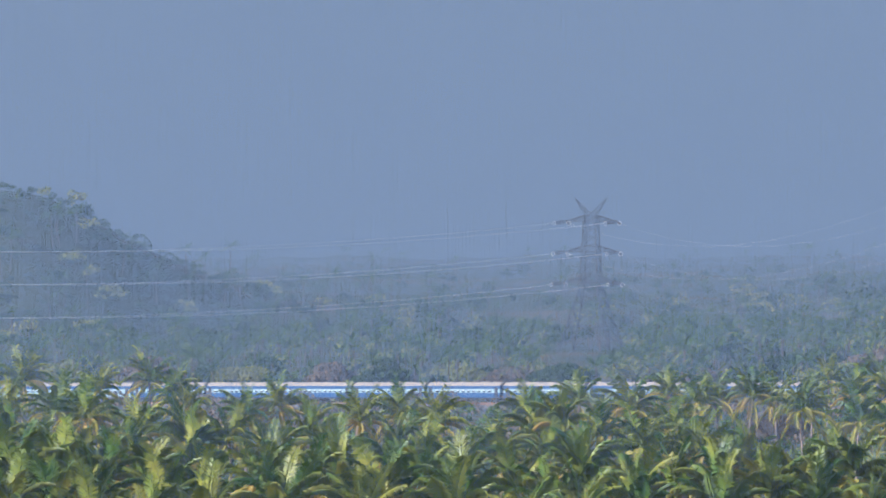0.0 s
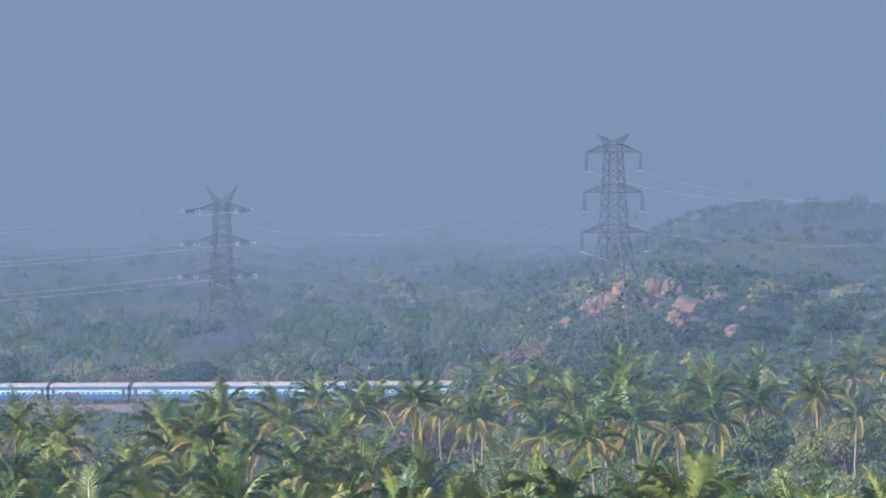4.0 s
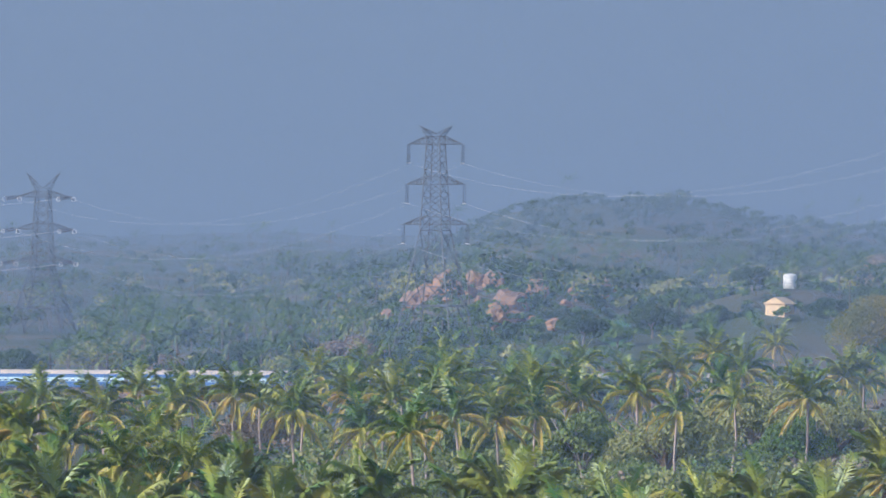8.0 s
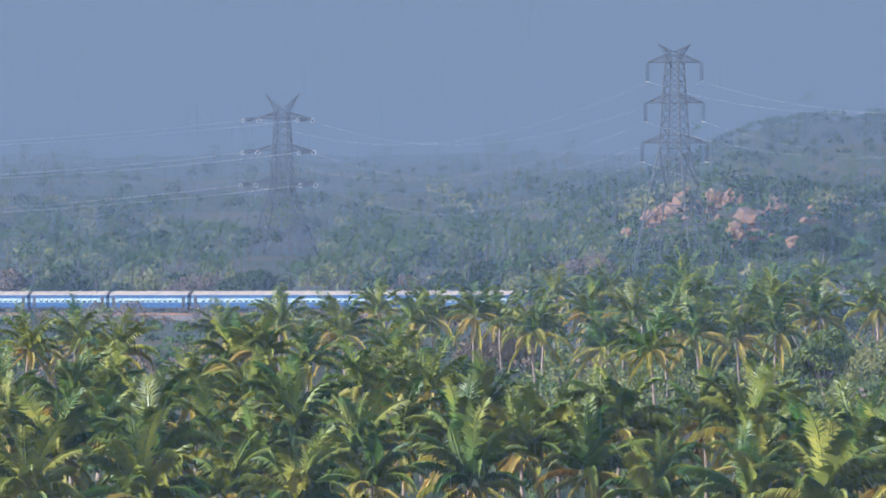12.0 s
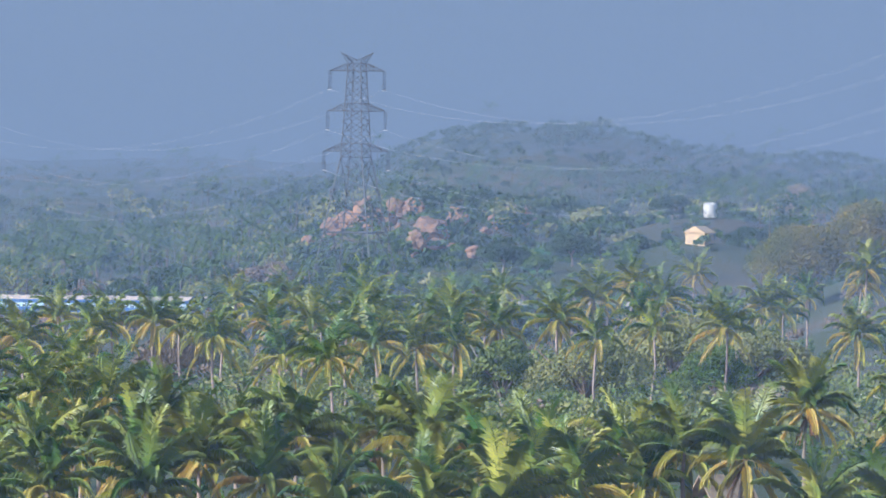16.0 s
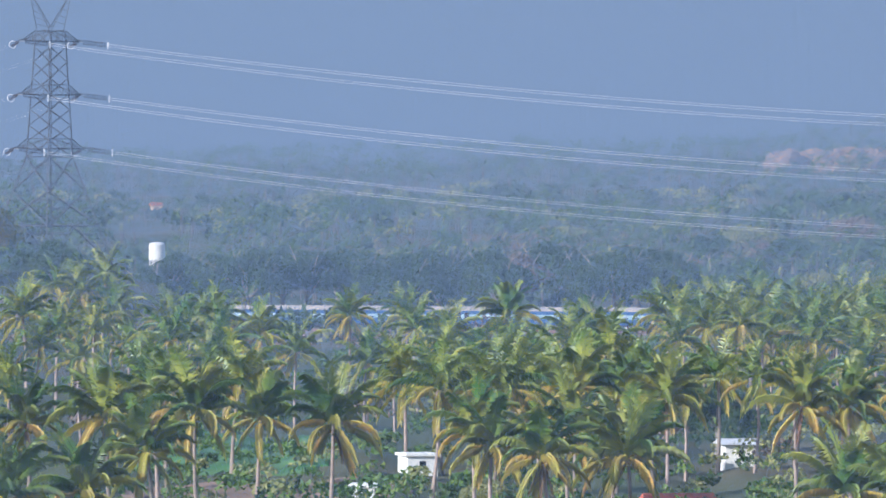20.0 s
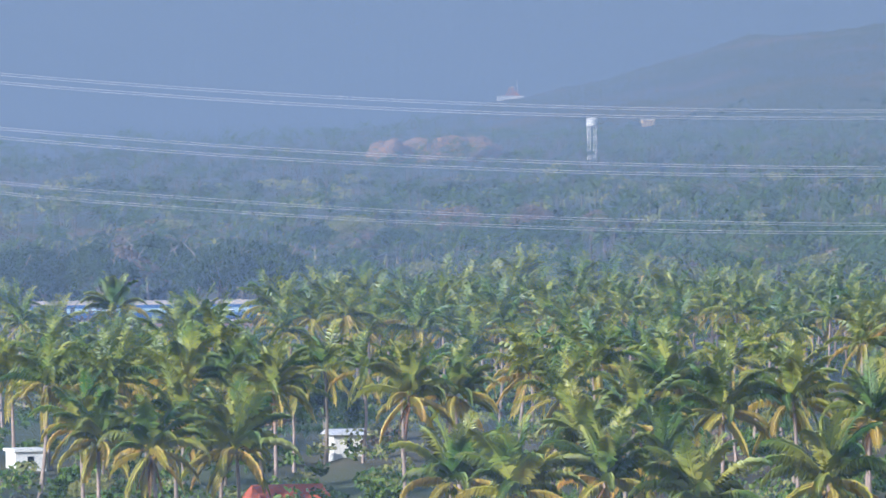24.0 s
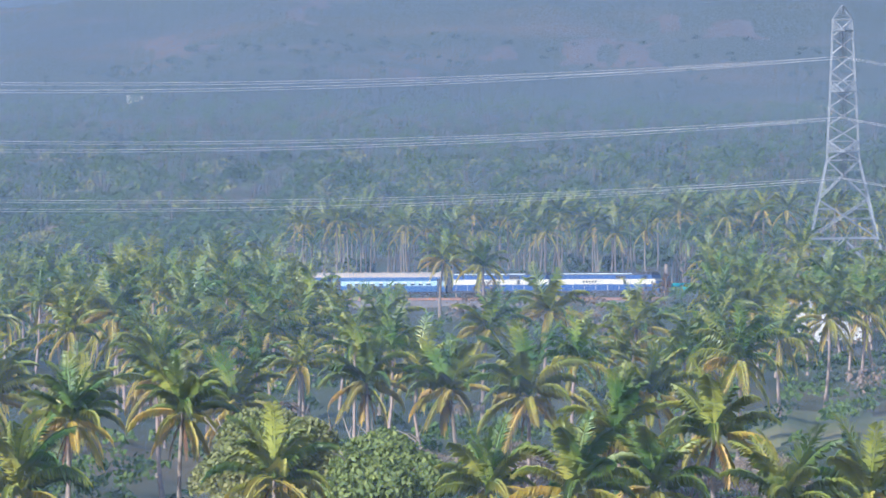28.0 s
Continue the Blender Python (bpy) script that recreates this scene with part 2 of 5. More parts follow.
def land(u, d):
    u, d = np.asarray(u, float), np.asarray(d, float)
    z = np.interp(u, FAR_U, FAR_Z) * smooth(1350, 3100, d)
    z = z + 9.0 * bump(u, d, 1035, 1190, 260, 130) + 3.0 * bump(u, d, 4420, 1190, 300, 160)
    z = z + 12.0 * bump(u, d, 150, 1800, 250, 190) + 11.0 * bump(u, d, 660, 1780, 260, 150)
    z = z + 37 * bump(u, d, -1800, 2360, 330, 260)
    z = z + 22 * bump(u, d, 310, 2750, 400, 300) * smooth(-80, 150, u) + 6 * bump(u, d, 850, 2900, 200, 300)
    z = z + 9 * bump(u, d, 2420, 2900, 90, 120)
    top = 30 + np.interp(u, RIDGE_U, RIDGE_V) * 4500 / UNIT
    z = z + np.clip(top - 20, 0, None) * smooth(3300, 4500, d)
    z = z + 21 * bump(u, d, 3500, 3500, 330, 250)
    rough = np.sin(u * 0.021 + d * 0.004) * np.sin(d * 0.011 + u * 0.006) + 0.5 * np.sin(u * 0.057 + 1.3) * np.sin(d * 0.023)
    z = z + rough * (0.5 + 1.6 * smooth(2300, 3400, d)) * smooth(300, 700, d)
    z = z - np.interp(u, DIP_U, DIP_Z) * smooth(1080, 1330, d) * (1 - smooth(0, 450, d - np.interp(u, [-450, -50], [1990, 1600])))
    for u0, d0, zt in PADS:
        k = np.exp(-(((u - u0) * d0 / UNIT) ** 2 + (d - d0) ** 2) / 26.0 ** 2)
        z = z * (1 - k) + zt * k
    return z + 21 * (1 - smooth(125, 250, d))


def spot(u, d, up=0.0):
    a = u / UNIT
    return Vector((d * math.sin(a), d * math.cos(a), float(land(u, d)) + up))


def bearing(p):
    return math.atan2(p.x, p.y) * UNIT, math.hypot(p.x, p.y)


def ground():
    us = np.concatenate([np.linspace(-math.pi * UNIT, -3200, 60), np.linspace(-3150, 5900, 363), np.linspace(5950, math.pi * UNIT, 60)])[:-1]
    ds = np.concatenate([[0.0, 60, 120], np.geomspace(150, 4815, 150)])
    uu, dd = np.meshgrid(us, ds, indexing="ij")
    zz = land(uu, dd)
    v = np.stack([dd * np.sin(uu / UNIT), dd * np.cos(uu / UNIT), zz], -1).reshape(-1, 3)
    n, k = len(us), len(ds)
    i, j = np.meshgrid(np.arange(n), np.arange(k - 1), indexing="ij")
    a, b = i * k + j, ((i + 1) % n) * k + j
    q = np.stack([a, a + 1, b + 1, b], -1).reshape(-1, 4)
    me = mesh_np("ground", v, q, SOIL)
    me.polygons.foreach_set("use_smooth", [True] * len(me.polygons))
    tagged(new("ground", me), "brown soil and dry grass plain rising to hazy hills", "ground", kind="structure")


ground()


def backdrop():
    s = Shape()
    us = np.linspace(-9000, 12000, 40)
    for z in (-40.0, 600.0):
        for u in us:
            a = u / UNIT
            s.v.append((4830 * math.sin(a), 4830 * math.cos(a), z))
    n = len(us)
    s.f = [(i, i + 1, n + i + 1, n + i) for i in range(n - 1)]
    tagged(new("backdrop_sky", s.mesh("backdrop_sky", SKYGLOW)), "even blue-grey hazy sky behind the hills", "sky", kind="structure")


backdrop()


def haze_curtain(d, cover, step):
    """Stand-in for haze: a curtain of hair-fine upright strands painted haze-blue, densest at the ground and thinner
    with height.
    """
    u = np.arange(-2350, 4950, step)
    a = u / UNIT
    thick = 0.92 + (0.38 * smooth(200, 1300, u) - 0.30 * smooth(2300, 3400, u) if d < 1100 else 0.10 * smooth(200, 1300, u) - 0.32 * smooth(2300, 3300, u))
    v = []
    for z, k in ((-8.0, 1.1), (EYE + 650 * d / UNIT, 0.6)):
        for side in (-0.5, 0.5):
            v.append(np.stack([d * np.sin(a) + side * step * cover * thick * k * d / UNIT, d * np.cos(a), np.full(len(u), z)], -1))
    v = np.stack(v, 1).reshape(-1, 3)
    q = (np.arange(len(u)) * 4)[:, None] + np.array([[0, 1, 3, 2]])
    tagged(new("haze", mesh_np("haze", v, q, HAZE if d < 2000 else FAR_HAZE)), "fine blue strands standing in for haze over the valley", "haze", "haze over the valley", "stuff")


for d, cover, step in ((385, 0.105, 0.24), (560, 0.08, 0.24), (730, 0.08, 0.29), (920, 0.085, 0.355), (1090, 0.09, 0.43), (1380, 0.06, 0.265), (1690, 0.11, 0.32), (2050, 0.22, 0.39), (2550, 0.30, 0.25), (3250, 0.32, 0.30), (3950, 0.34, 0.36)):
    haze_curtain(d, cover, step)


# ---- line of the railway ----
TRACK_U = [-3200, -2600, -1875, -830, -300, 400, 1500, 2500, 4100, 5400]
TRACK_D = [1780, 1715, 1628, 1507, 1463, 1452, 1430, 1419, 1331, 1265]


def before_rail(u):
    return float(np.interp(u, TRACK_U, TRACK_D)) - 38


# ---- coconut palms ----
def frond(length, lift, droop, pairs, leaf, width, hang, simple=False):
    """One feather leaf along +x: a tapering midrib that rises and arches over, with two close rows of narrow leaflets."""
    n = 8
    p, ang = [Vector((0, 0, 0))], radians(lift)
    for i in range(n):
        p.append(p[-1] + Vector((math.cos(ang), 0, math.sin(ang))) * (length / n))
        ang -= radians(droop) / n * (0.25 + 1.5 * i / n)
    v, f = [], []

    def on(t):
        x = min(t, 0.9999) * n
        i = int(x)
        return p[i].lerp(p[i + 1], x - i), (p[i + 1] - p[i]).normalized()

    if not simple:
        for i in range(n):
            a, b = p[i], p[i + 1]
            wa, wb = 0.08 * (1 - i / n) + 0.015, 0.08 * (1 - (i + 1) / n) + 0.015
            k = len(v)
            v += [a + Vector((0, wa, 0)), a - Vector((0, wa, 0)), b - Vector((0, wb, 0)), b + Vector((0, wb, 0))]
            f += [(k, k + 1, k + 2), (k, k + 2, k + 3)]
    rng = random.Random(pairs + int(lift))
    for i in range(pairs):
        t = 0.14 + 0.86 * (i + 0.5) / pairs
        q, ax = on(t)
        size = leaf * (0.55 + 0.45 * math.sin(math.pi * min(1, 0.22 + t * 0.6))) * (1.0 if t < 0.75 else 1.0 - 1.5 * (t - 0.75))
        nrm = Vector((-ax.z, 0, ax.x))
        for side in (-1, 1):
            wob, reach = rng.uniform(-0.22, 0.22), size * rng.uniform(0.8, 1.15)
            out = (Vector((0, side, 0)) * 0.66 + ax * (0.62 + 0.3 * t + wob) + nrm * 0.22).normalized()
            mid = q + out * reach * 0.36
            tip = mid + (out * 0.6 + Vector((0, 0, -hang * (0.7 + 0.5 * t) - wob))).normalized() * reach * 0.66
            k = len(v)
            if simple:
                v += [q - ax * width, q + ax * width, tip]
                f += [(k, k + 1, k + 2)]
            else:
                v += [q, mid - ax * width, tip, mid + ax * width]
                f += [(k, k + 1, k + 2), (k, k + 2, k + 3)]
    return np.array([tuple(a) for a in v]), np.array(f)


AGES = [(82, 40), (70, 72), (57, 96), (43, 112), (28, 118), (12, 112), (-8, 86), (-40, 46)]


def fine_frond(k):
    lift, droop = AGES[k]
    return frond(4.5 - 0.07 * k, lift, droop, 34, 0.98, 0.029, 0.3 + 0.28 * k)


NEAR_FRONDS = [mesh_np("frond", *fine_frond(k), FROND if k < 5 else FROND_B) for k in range(8)]
DEAD_FROND = mesh_np("dead_frond", *frond(3.6, -62, 24, 16, 0.55, 0.05, 1.2), FROND_DEAD)
MID_FRONDS = [frond(4.5 - 0.07 * k, AGES[k][0], AGES[k][1], 17, 1.0, 0.055, 0.3 + 0.28 * k) for k in range(8)]
FAR_FRONDS = [frond(4.1, AGES[k][0], AGES[k][1], 10, 0.95, 0.11, 0.7, True) for k in (1, 2, 3, 5, 6)]


def turn(v, az, grow=1.0, tilt=0.0):
    c, s = math.cos(az), math.sin(az)
    ct, st = math.cos(tilt), math.sin(tilt)
    w = np.stack([v[:, 0], v[:, 1] * ct - v[:, 2] * st, v[:, 1] * st + v[:, 2] * ct], -1)
    return np.stack([w[:, 0] * c - w[:, 1] * s, w[:, 0] * s + w[:, 1] * c, w[:, 2]], -1) * grow


def gather(pieces):
    vs, fs, k = [], [], 0
    for v, f in pieces:
        vs.append(v)
        fs.append(f + k)
        k += len(v)
    return np.concatenate(vs), np.concatenate(fs)


def frond_plan(rng, count):
    plan = []
    for i in range(count):
        age = min(7, int(8 * (i / count) ** 0.95))
        plan.append((age, i * 2.39996 + rng.uniform(-0.25, 0.25), rng.uniform(0.86, 1.1), rng.uniform(-0.35, 0.35)))
    return plan


def trunk_shape(h, lean, rng, sides=7):
    s = Shape()
    bend = rng.uniform(0, 6.28)
    pts, rad = [], []
    for i in range(8):
        t = i / 7
        off = lean * (t * t - t) * 1.3
        pts.append((math.cos(bend) * off, math.sin(bend) * off, h * t - h - (0.6 if i == 0 else 0)))
        rad.append(0.13 + 0.13 * (1 - t) ** 4 + 0.012 * (i % 2))
    s.tube(pts, rad, sides)
    return s


def nuts_shape(rng):
    s = Shape()
    for i in range(9):
        a = rng.uniform(0, 6.28)
        c = Vector((math.cos(a) * 0.42, math.sin(a) * 0.42, -0.35 - rng.uniform(0, 0.4)))
        r = 0.15
        s.add([c + Vector((r, 0, 0)), c + Vector((0, r, 0)), c - Vector((r, 0, 0)), c - Vector((0, r, 0)), c + Vector((0, 0, r)), c - Vector((0, 0, r * 1.3))],
              [(0, 1, 4), (1, 2, 4), (2, 3, 4), (3, 0, 4), (1, 0, 5), (2, 1, 5), (3, 2, 5), (0, 3, 5)])
    return s


prng = random.Random(11)
TRUNKS = [trunk_shape(h, 0.9, prng).mesh("trunk", TRUNK, True) for h in (6.5, 7.5, 8.5, 9.5, 10.5, 12)]
TRUNK_H = (6.5, 7.5, 8.5, 9.5, 10.5, 12)
NUTS = [nuts_shape(prng).mesh("coconuts", NUT) for _ in range(3)]


def crown_meshes(seed, count=24):
    rng = random.Random(seed)
    green, old = [], []
    for age, az, grow, tilt in frond_plan(rng, count):
        v, f = MID_FRONDS[age]
        (green if age < 5 else old).append((turn(v, az, grow, tilt), f))
    return mesh_np("crown", *gather(green), CROWN), mesh_np("old_fronds", *gather(old), CROWN_B)


CROWNS = [crown_meshes(100 + k) for k in range(7)]
PALM_LABELS = ("coconut palm with bright green arching fronds above a slender grey trunk", "coconut palm with yellowing lower fronds in the dense grove",
               "tall coconut palm with a full green crown", "young coconut palm with short trunk and upright fronds")


def palm_at(u, v, rng, fine, high=None):
    top = high or rng.uniform(7.2, 9.8)
    d = min(UNIT * (EYE - top) / v, before_rail(u) + rng.uniform(-15, 8))
    top = EYE - v * d / UNIT
    base = spot(u, d)
    h = top - base.z
    k = min(range(6), key=lambda i: abs(TRUNK_H[i] - h))
    grow = rng.uniform(0.92, 1.16)
    lab = PALM_LABELS[3] if h < 7.6 else PALM_LABELS[rng.randrange(3)]
    ob = thing("coconut_palm", pose(base.x, base.y, base.z, 0, 0, 0), lab, "palm tree", "coconut palms of the groves")
    hub = pose(0, 0, h, rng.uniform(-5, 5), rng.uniform(-5, 5), rng.uniform(0, 360))
    part("trunk", TRUNKS[k], ob, "", hub @ Matrix.Diagonal((1, 1, h / TRUNK_H[k], 1)))
    if fine:
        for age, az, g, tilt in frond_plan(rng, 23):
            part("frond", NEAR_FRONDS[age], ob, "", hub @ pose(0, 0, 0, 0, 0, math.degrees(az)) @ pose(0, 0, 0, math.degrees(tilt)) @ Matrix.Scale(g * grow, 4))
        for i in range(9 if (round(u), round(v)) in SKIRTED else rng.choice((0, 1, 2, 4))):
            part("dead_frond", DEAD_FROND, ob, "dry brown hanging frond", hub @ pose(0, 0, -0.3, 0, 0, rng.uniform(0, 360)) @ Matrix.Scale(0.8, 4))
        part("coconut_cluster", NUTS[rng.randrange(3)], ob, "", hub)["kind"] = "stuff"
    else:
        c = CROWNS[rng.randrange(7)]
        m = hub @ pose(0, 0, 0, 0, 0, rng.uniform(0, 360)) @ Matrix.Scale(grow, 4)
        part("crown", c[0], ob, "", m)
        part("old_fronds", c[1], ob, "yellow drooping old fronds", m)
    return base


LEFT_GROVE = [(-1801, 318), (-1656, 336), (-1547, 318), (-1483, 370), (-1298, 376), (-1408, 451), (-1489, 457), (-1246, 451), (-1754, 393), (-1858, 451), (-1725, 497), (-1593, 439), (-1627, 491), (-1194, 514), (-1333, 514), (-1494, 509), (-1841, 382), (-1367, 393), (-1697, 405)]
TOWER_GROVE = [(-988, 416), (-491, 430), (-589, 384), (-523, 344), (-799, 390), (-698, 367), (-776, 436), (-730, 419), (-1057, 401), (-431, 356), (-920, 602), (-805, 579), (-673, 579), (-564, 596), (-483, 573), (-1098, 601), (-1013, 566), (-337, 516), (-211, 556), (-96, 551), (53, 545), (128, 557), (341, 614), (-112, 311), (-150, 345), (14, 339), (54, 328), (37, 385), (132, 334), (175, 334), (253, 357), (359, 339), (-78, 351), (-250, 379), (-308, 356), (-354, 350), (-43, 414), (-129, 408), (112, 391), (-1142, 410), (-273, 596), (-383, 586), (-23, 607), (-743, 616)]
HUT_GROVE = [(604, 256), (494, 272), (544, 301), (424, 302), (235, 324), (660, 350), (724, 310), (799, 249), (899, 268), (890, 358), (990, 328), (1049, 277), (1055, 357), (1150, 326), (806, 489), (996, 518), (1136, 506), (587, 571), (477, 572), (332, 593), (397, 642), (1094, 287), (167, 564), (247, 614)]
VILLAGE_GROVE = [(1150, 297), (1245, 337), (1325, 336), (1410, 356), (1296, 496), (1411, 505), (1541, 515), (1666, 444), (1791, 523), (1570, 324), (1670, 324), (1750, 383), (1850, 322), (1960, 362), (2005, 351), (1971, 452), (1911, 492), (1961, 522), (2062, 571), (1912, 572), (1821, 553), (1102, 638), (2111, 441), (2371, 479), (2451, 478), (2130, 320), (2200, 340), (2210, 300), (2290, 299), (2310, 359), (2370, 349), (2430, 318), (2490, 318), (2260, 339), (2051, 461), (1211, 567)]
LONG_GROVE = [(2679, 569), (2819, 601), (2925, 512), (3050, 493), (3190, 514), (2580, 439), (2661, 409), (3320, 455), (3401, 416), (3251, 395), (2792, 270), (2882, 311), (2672, 289), (2572, 268), (2732, 300), (3071, 333), (3171, 354), (3152, 304), (3252, 315), (3352, 316), (3422, 276), (3370, 516), (3450, 507), (2770, 530), (2701, 430), (2830, 471), (2531, 358), (2130, 464), (2049, 554)]
RIGHT_GROVE = [(3189, 526), (3327, 472), (3518, 620), (3245, 362), (3694, 392), (3410, 299), (3501, 400), (3666, 474), (3803, 484), (3932, 494), (4014, 439), (4133, 495), (4115, 394), (4216, 441), (4280, 441), (4303, 368), (4354, 414), (4436, 378), (4400, 267), (4500, 369), (4234, 560), (3867, 640), (4004, 641), (4132, 642), (4471, 644), (4334, 661), (3795, 282), (3859, 292), (3969, 366), (3868, 393), (4069, 559)]

# palms with a skirt of dead fronds round the trunk
SKIRTED = {(-776, 436), (-730, 419), (-987, 416), (806, 489), (1850, 322), (2005, 351)}
prng = random.Random(5)
PALM_SPOTS = []
for u, v in LEFT_GROVE + TOWER_GROVE + HUT_GROVE + VILLAGE_GROVE + LONG_GROVE + RIGHT_GROVE:
    palm_at(u, v, prng, v > 450 or (u, v) in SKIRTED)
    PALM_SPOTS.append((u, v))

# palms that fill the groves between them; clear stretches are fields, scrub and yards
def clear(u, v):
    if u > 3150 and v > 440:
        return 1.0
    if 3640 < u < 4240 and v < 385:
        return 1.0
    if -250 < u < 640 and 395 < v < 590:
        return 1.0
    if 3420 < u < 3990 and 450 < v < 640:
        return 1.0
    if 4110 < u < 4430 and 550 < v < 645:
        return 1.0
    if 3540 < u < 4240 and v < 335:
        return 1.0
    if u < -250 and 400 < v < 480:
        return 0.93
    if 640 < u < 1150 and 370 < v < 640:
        return 0.9
    if 540 < u < 790 and v > 540:
        return 1.0
    if 1150 < u < 2250 and 520 < v:
        return 1.0
    if u < -250 and v < 345:
        return 1.0
    if u < -250 and v < 400:
        return 0.97
    if 1150 < u < 1900 and v < 300:
        return 0.9
    if -250 < u < 1150 and v < 400:
        return 0.9
    if 1150 < u < 2150 and v < 420:
        return 0.45
    if 3690 < u < 4500 and 520 < v < 600:
        return 0.85
    return 0.1


def scatter(count, lo_v, hi_v, gap, rng, u0=-2150, u1=4850):
    out = []
    tries = 0
    while len(out) < count and tries < count * 60:
        tries += 1
        u, v = rng.uniform(u0, u1), rng.uniform(lo_v, hi_v)
        if rng.random() < clear(u, v):
            continue
        g = gap * v / 480
        if any(abs(u - a) < g and abs(v - b) < g * 0.55 for a, b in PALM_SPOTS):
            continue
        PALM_SPOTS.append((u, v))
        out.append((u, v))
    return out


for u, v in scatter(26, 540, 700, 66, prng, -2150, 330) + scatter(14, 500, 690, 75, prng, -2150, 1150) + scatter(5, 620, 690, 75, prng, 2250, 3150):
    palm_at(u, v, prng, True)
for u, v in scatter(12, 400, 500, 62, prng, -2150, 2150) + scatter(6, 400, 500, 62, prng, 2150, 3150):
    palm_at(u, v, prng, False)


def grove(name, label, spots, rng, fronds, per, hmin, hmax, old_share, mats, big=1.0, bark=None):
    """Palms too many to count, joined: trunks, green fronds and old fronds are one part each."""
    green, old, tv = [], [], Shape()
    for u, d in spots:
        base = spot(u, d)
        h = rng.uniform(hmin, hmax)
        grow = rng.uniform(0.8, 1.15) * big
        hub = np.array((base.x, base.y, base.z + h))
        n = len(fronds)
        for i in range(per):
            k = min(n - 1, int(n * i / per))
            v, f = fronds[k]
            w = turn(v, i * 2.4 + rng.uniform(0, 1), grow * rng.uniform(0.85, 1.1), rng.uniform(-0.3, 0.3)) + hub
            (old if k >= n * old_share else green).append((w, f))
        tv.tube([(base.x + rng.uniform(-0.8, 0.8), base.y, base.z - 0.4), (base.x + rng.uniform(-0.3, 0.3), base.y, base.z + h * 0.5), tuple(hub)], (0.18, 0.13, 0.12), 4)
    ob = thing(name, pose(0, 0, 0), label, "palm grove", kind="stuff")
    part("fronds", mesh_np("fronds", *gather(green), mats[0]), ob)
    part("old_fronds", mesh_np("old_fronds", *gather(old), mats[1]), ob)
    part("trunks", tv.mesh("trunks", bark or TRUNK), ob)


prng = random.Random(21)
mid = [(u, min(UNIT * 21.3 / v, before_rail(u))) for u, v in scatter(24, 270, 420, 40, prng, -2150, 1150) + scatter(22, 335, 430, 44, prng, 1150, 2150) + scatter(150, 298, 348, 36, prng, 2150, 4850) + scatter(10, 348, 450, 44, prng, 2150, 3150) + scatter(20, 348, 450, 44, prng, 3150, 4850)]
grove("palm_grove", "dense middle grove of coconut palms with slender trunks", mid, prng, MID_FRONDS, 18, 7.0, 9.6, 0.66, (CROWN, CROWN_B), 1.0)


def open_view(u, d):
    gap = d - before_rail(u) - 38
    if -70 < gap < 38 or (u < -250 and d > 1130 and gap < 38):
        return True
    if -770 < u < -620 and 1600 < d < 1990:
        return True
    return (555 < u < 705 and 1230 < d < 1745) or (160 < u < 510 and 1480 < d < 1640) or (1180 < u < 1275 and 1180 < d < 1420)


def far_spots(count, d0, d1, rng, keep):
    out = []
    while len(out) < count:
        u = rng.uniform(-2200, 4900)
        d = math.sqrt(rng.uniform(d0 * d0, d1 * d1))
        if rng.random() < keep(u, d) and not open_view(u, d):
            out.append((u, d))
    return out


def in_palms(u, d):
    if 2250 < d < 3400 and u < 1400 and float(land(u, d)) > 17:
        return 0.02
    if d > 2350 and u < 1000:
        return 0.06
    wood = 0.5 + 0.5 * math.sin(u * 0.006 + d * 0.004) * math.sin(d * 0.008 - u * 0.003)
    if -80 < u < 560 and 1500 < d < 2000:
        return 0.06
    if 1150 < u < 2150 and d < 1600:
        return 0.12
    if d < 1300:
        return 0.9 if u > 3300 else 0.25
    if u > 2500:
        return 0.95
    return 0.35 + 0.6 * wood


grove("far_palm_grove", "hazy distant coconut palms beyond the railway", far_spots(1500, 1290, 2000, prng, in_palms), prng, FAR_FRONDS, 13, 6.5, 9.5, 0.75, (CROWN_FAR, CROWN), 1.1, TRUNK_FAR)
row = [(u, before_rail(u) + 38 + prng.uniform(45, 130)) for u in (prng.uniform(3480, 4750) for _ in range(95))]
grove("tall_palm_row", "row of tall coconut palms with bare trunks behind the railway", row, prng, MID_FRONDS, 16, 10.5, 14, 0.68, (CROWN, CROWN_B), 1.0)
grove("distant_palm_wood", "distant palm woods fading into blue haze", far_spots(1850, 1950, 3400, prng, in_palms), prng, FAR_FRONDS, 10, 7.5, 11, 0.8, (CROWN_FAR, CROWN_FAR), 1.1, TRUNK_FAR)


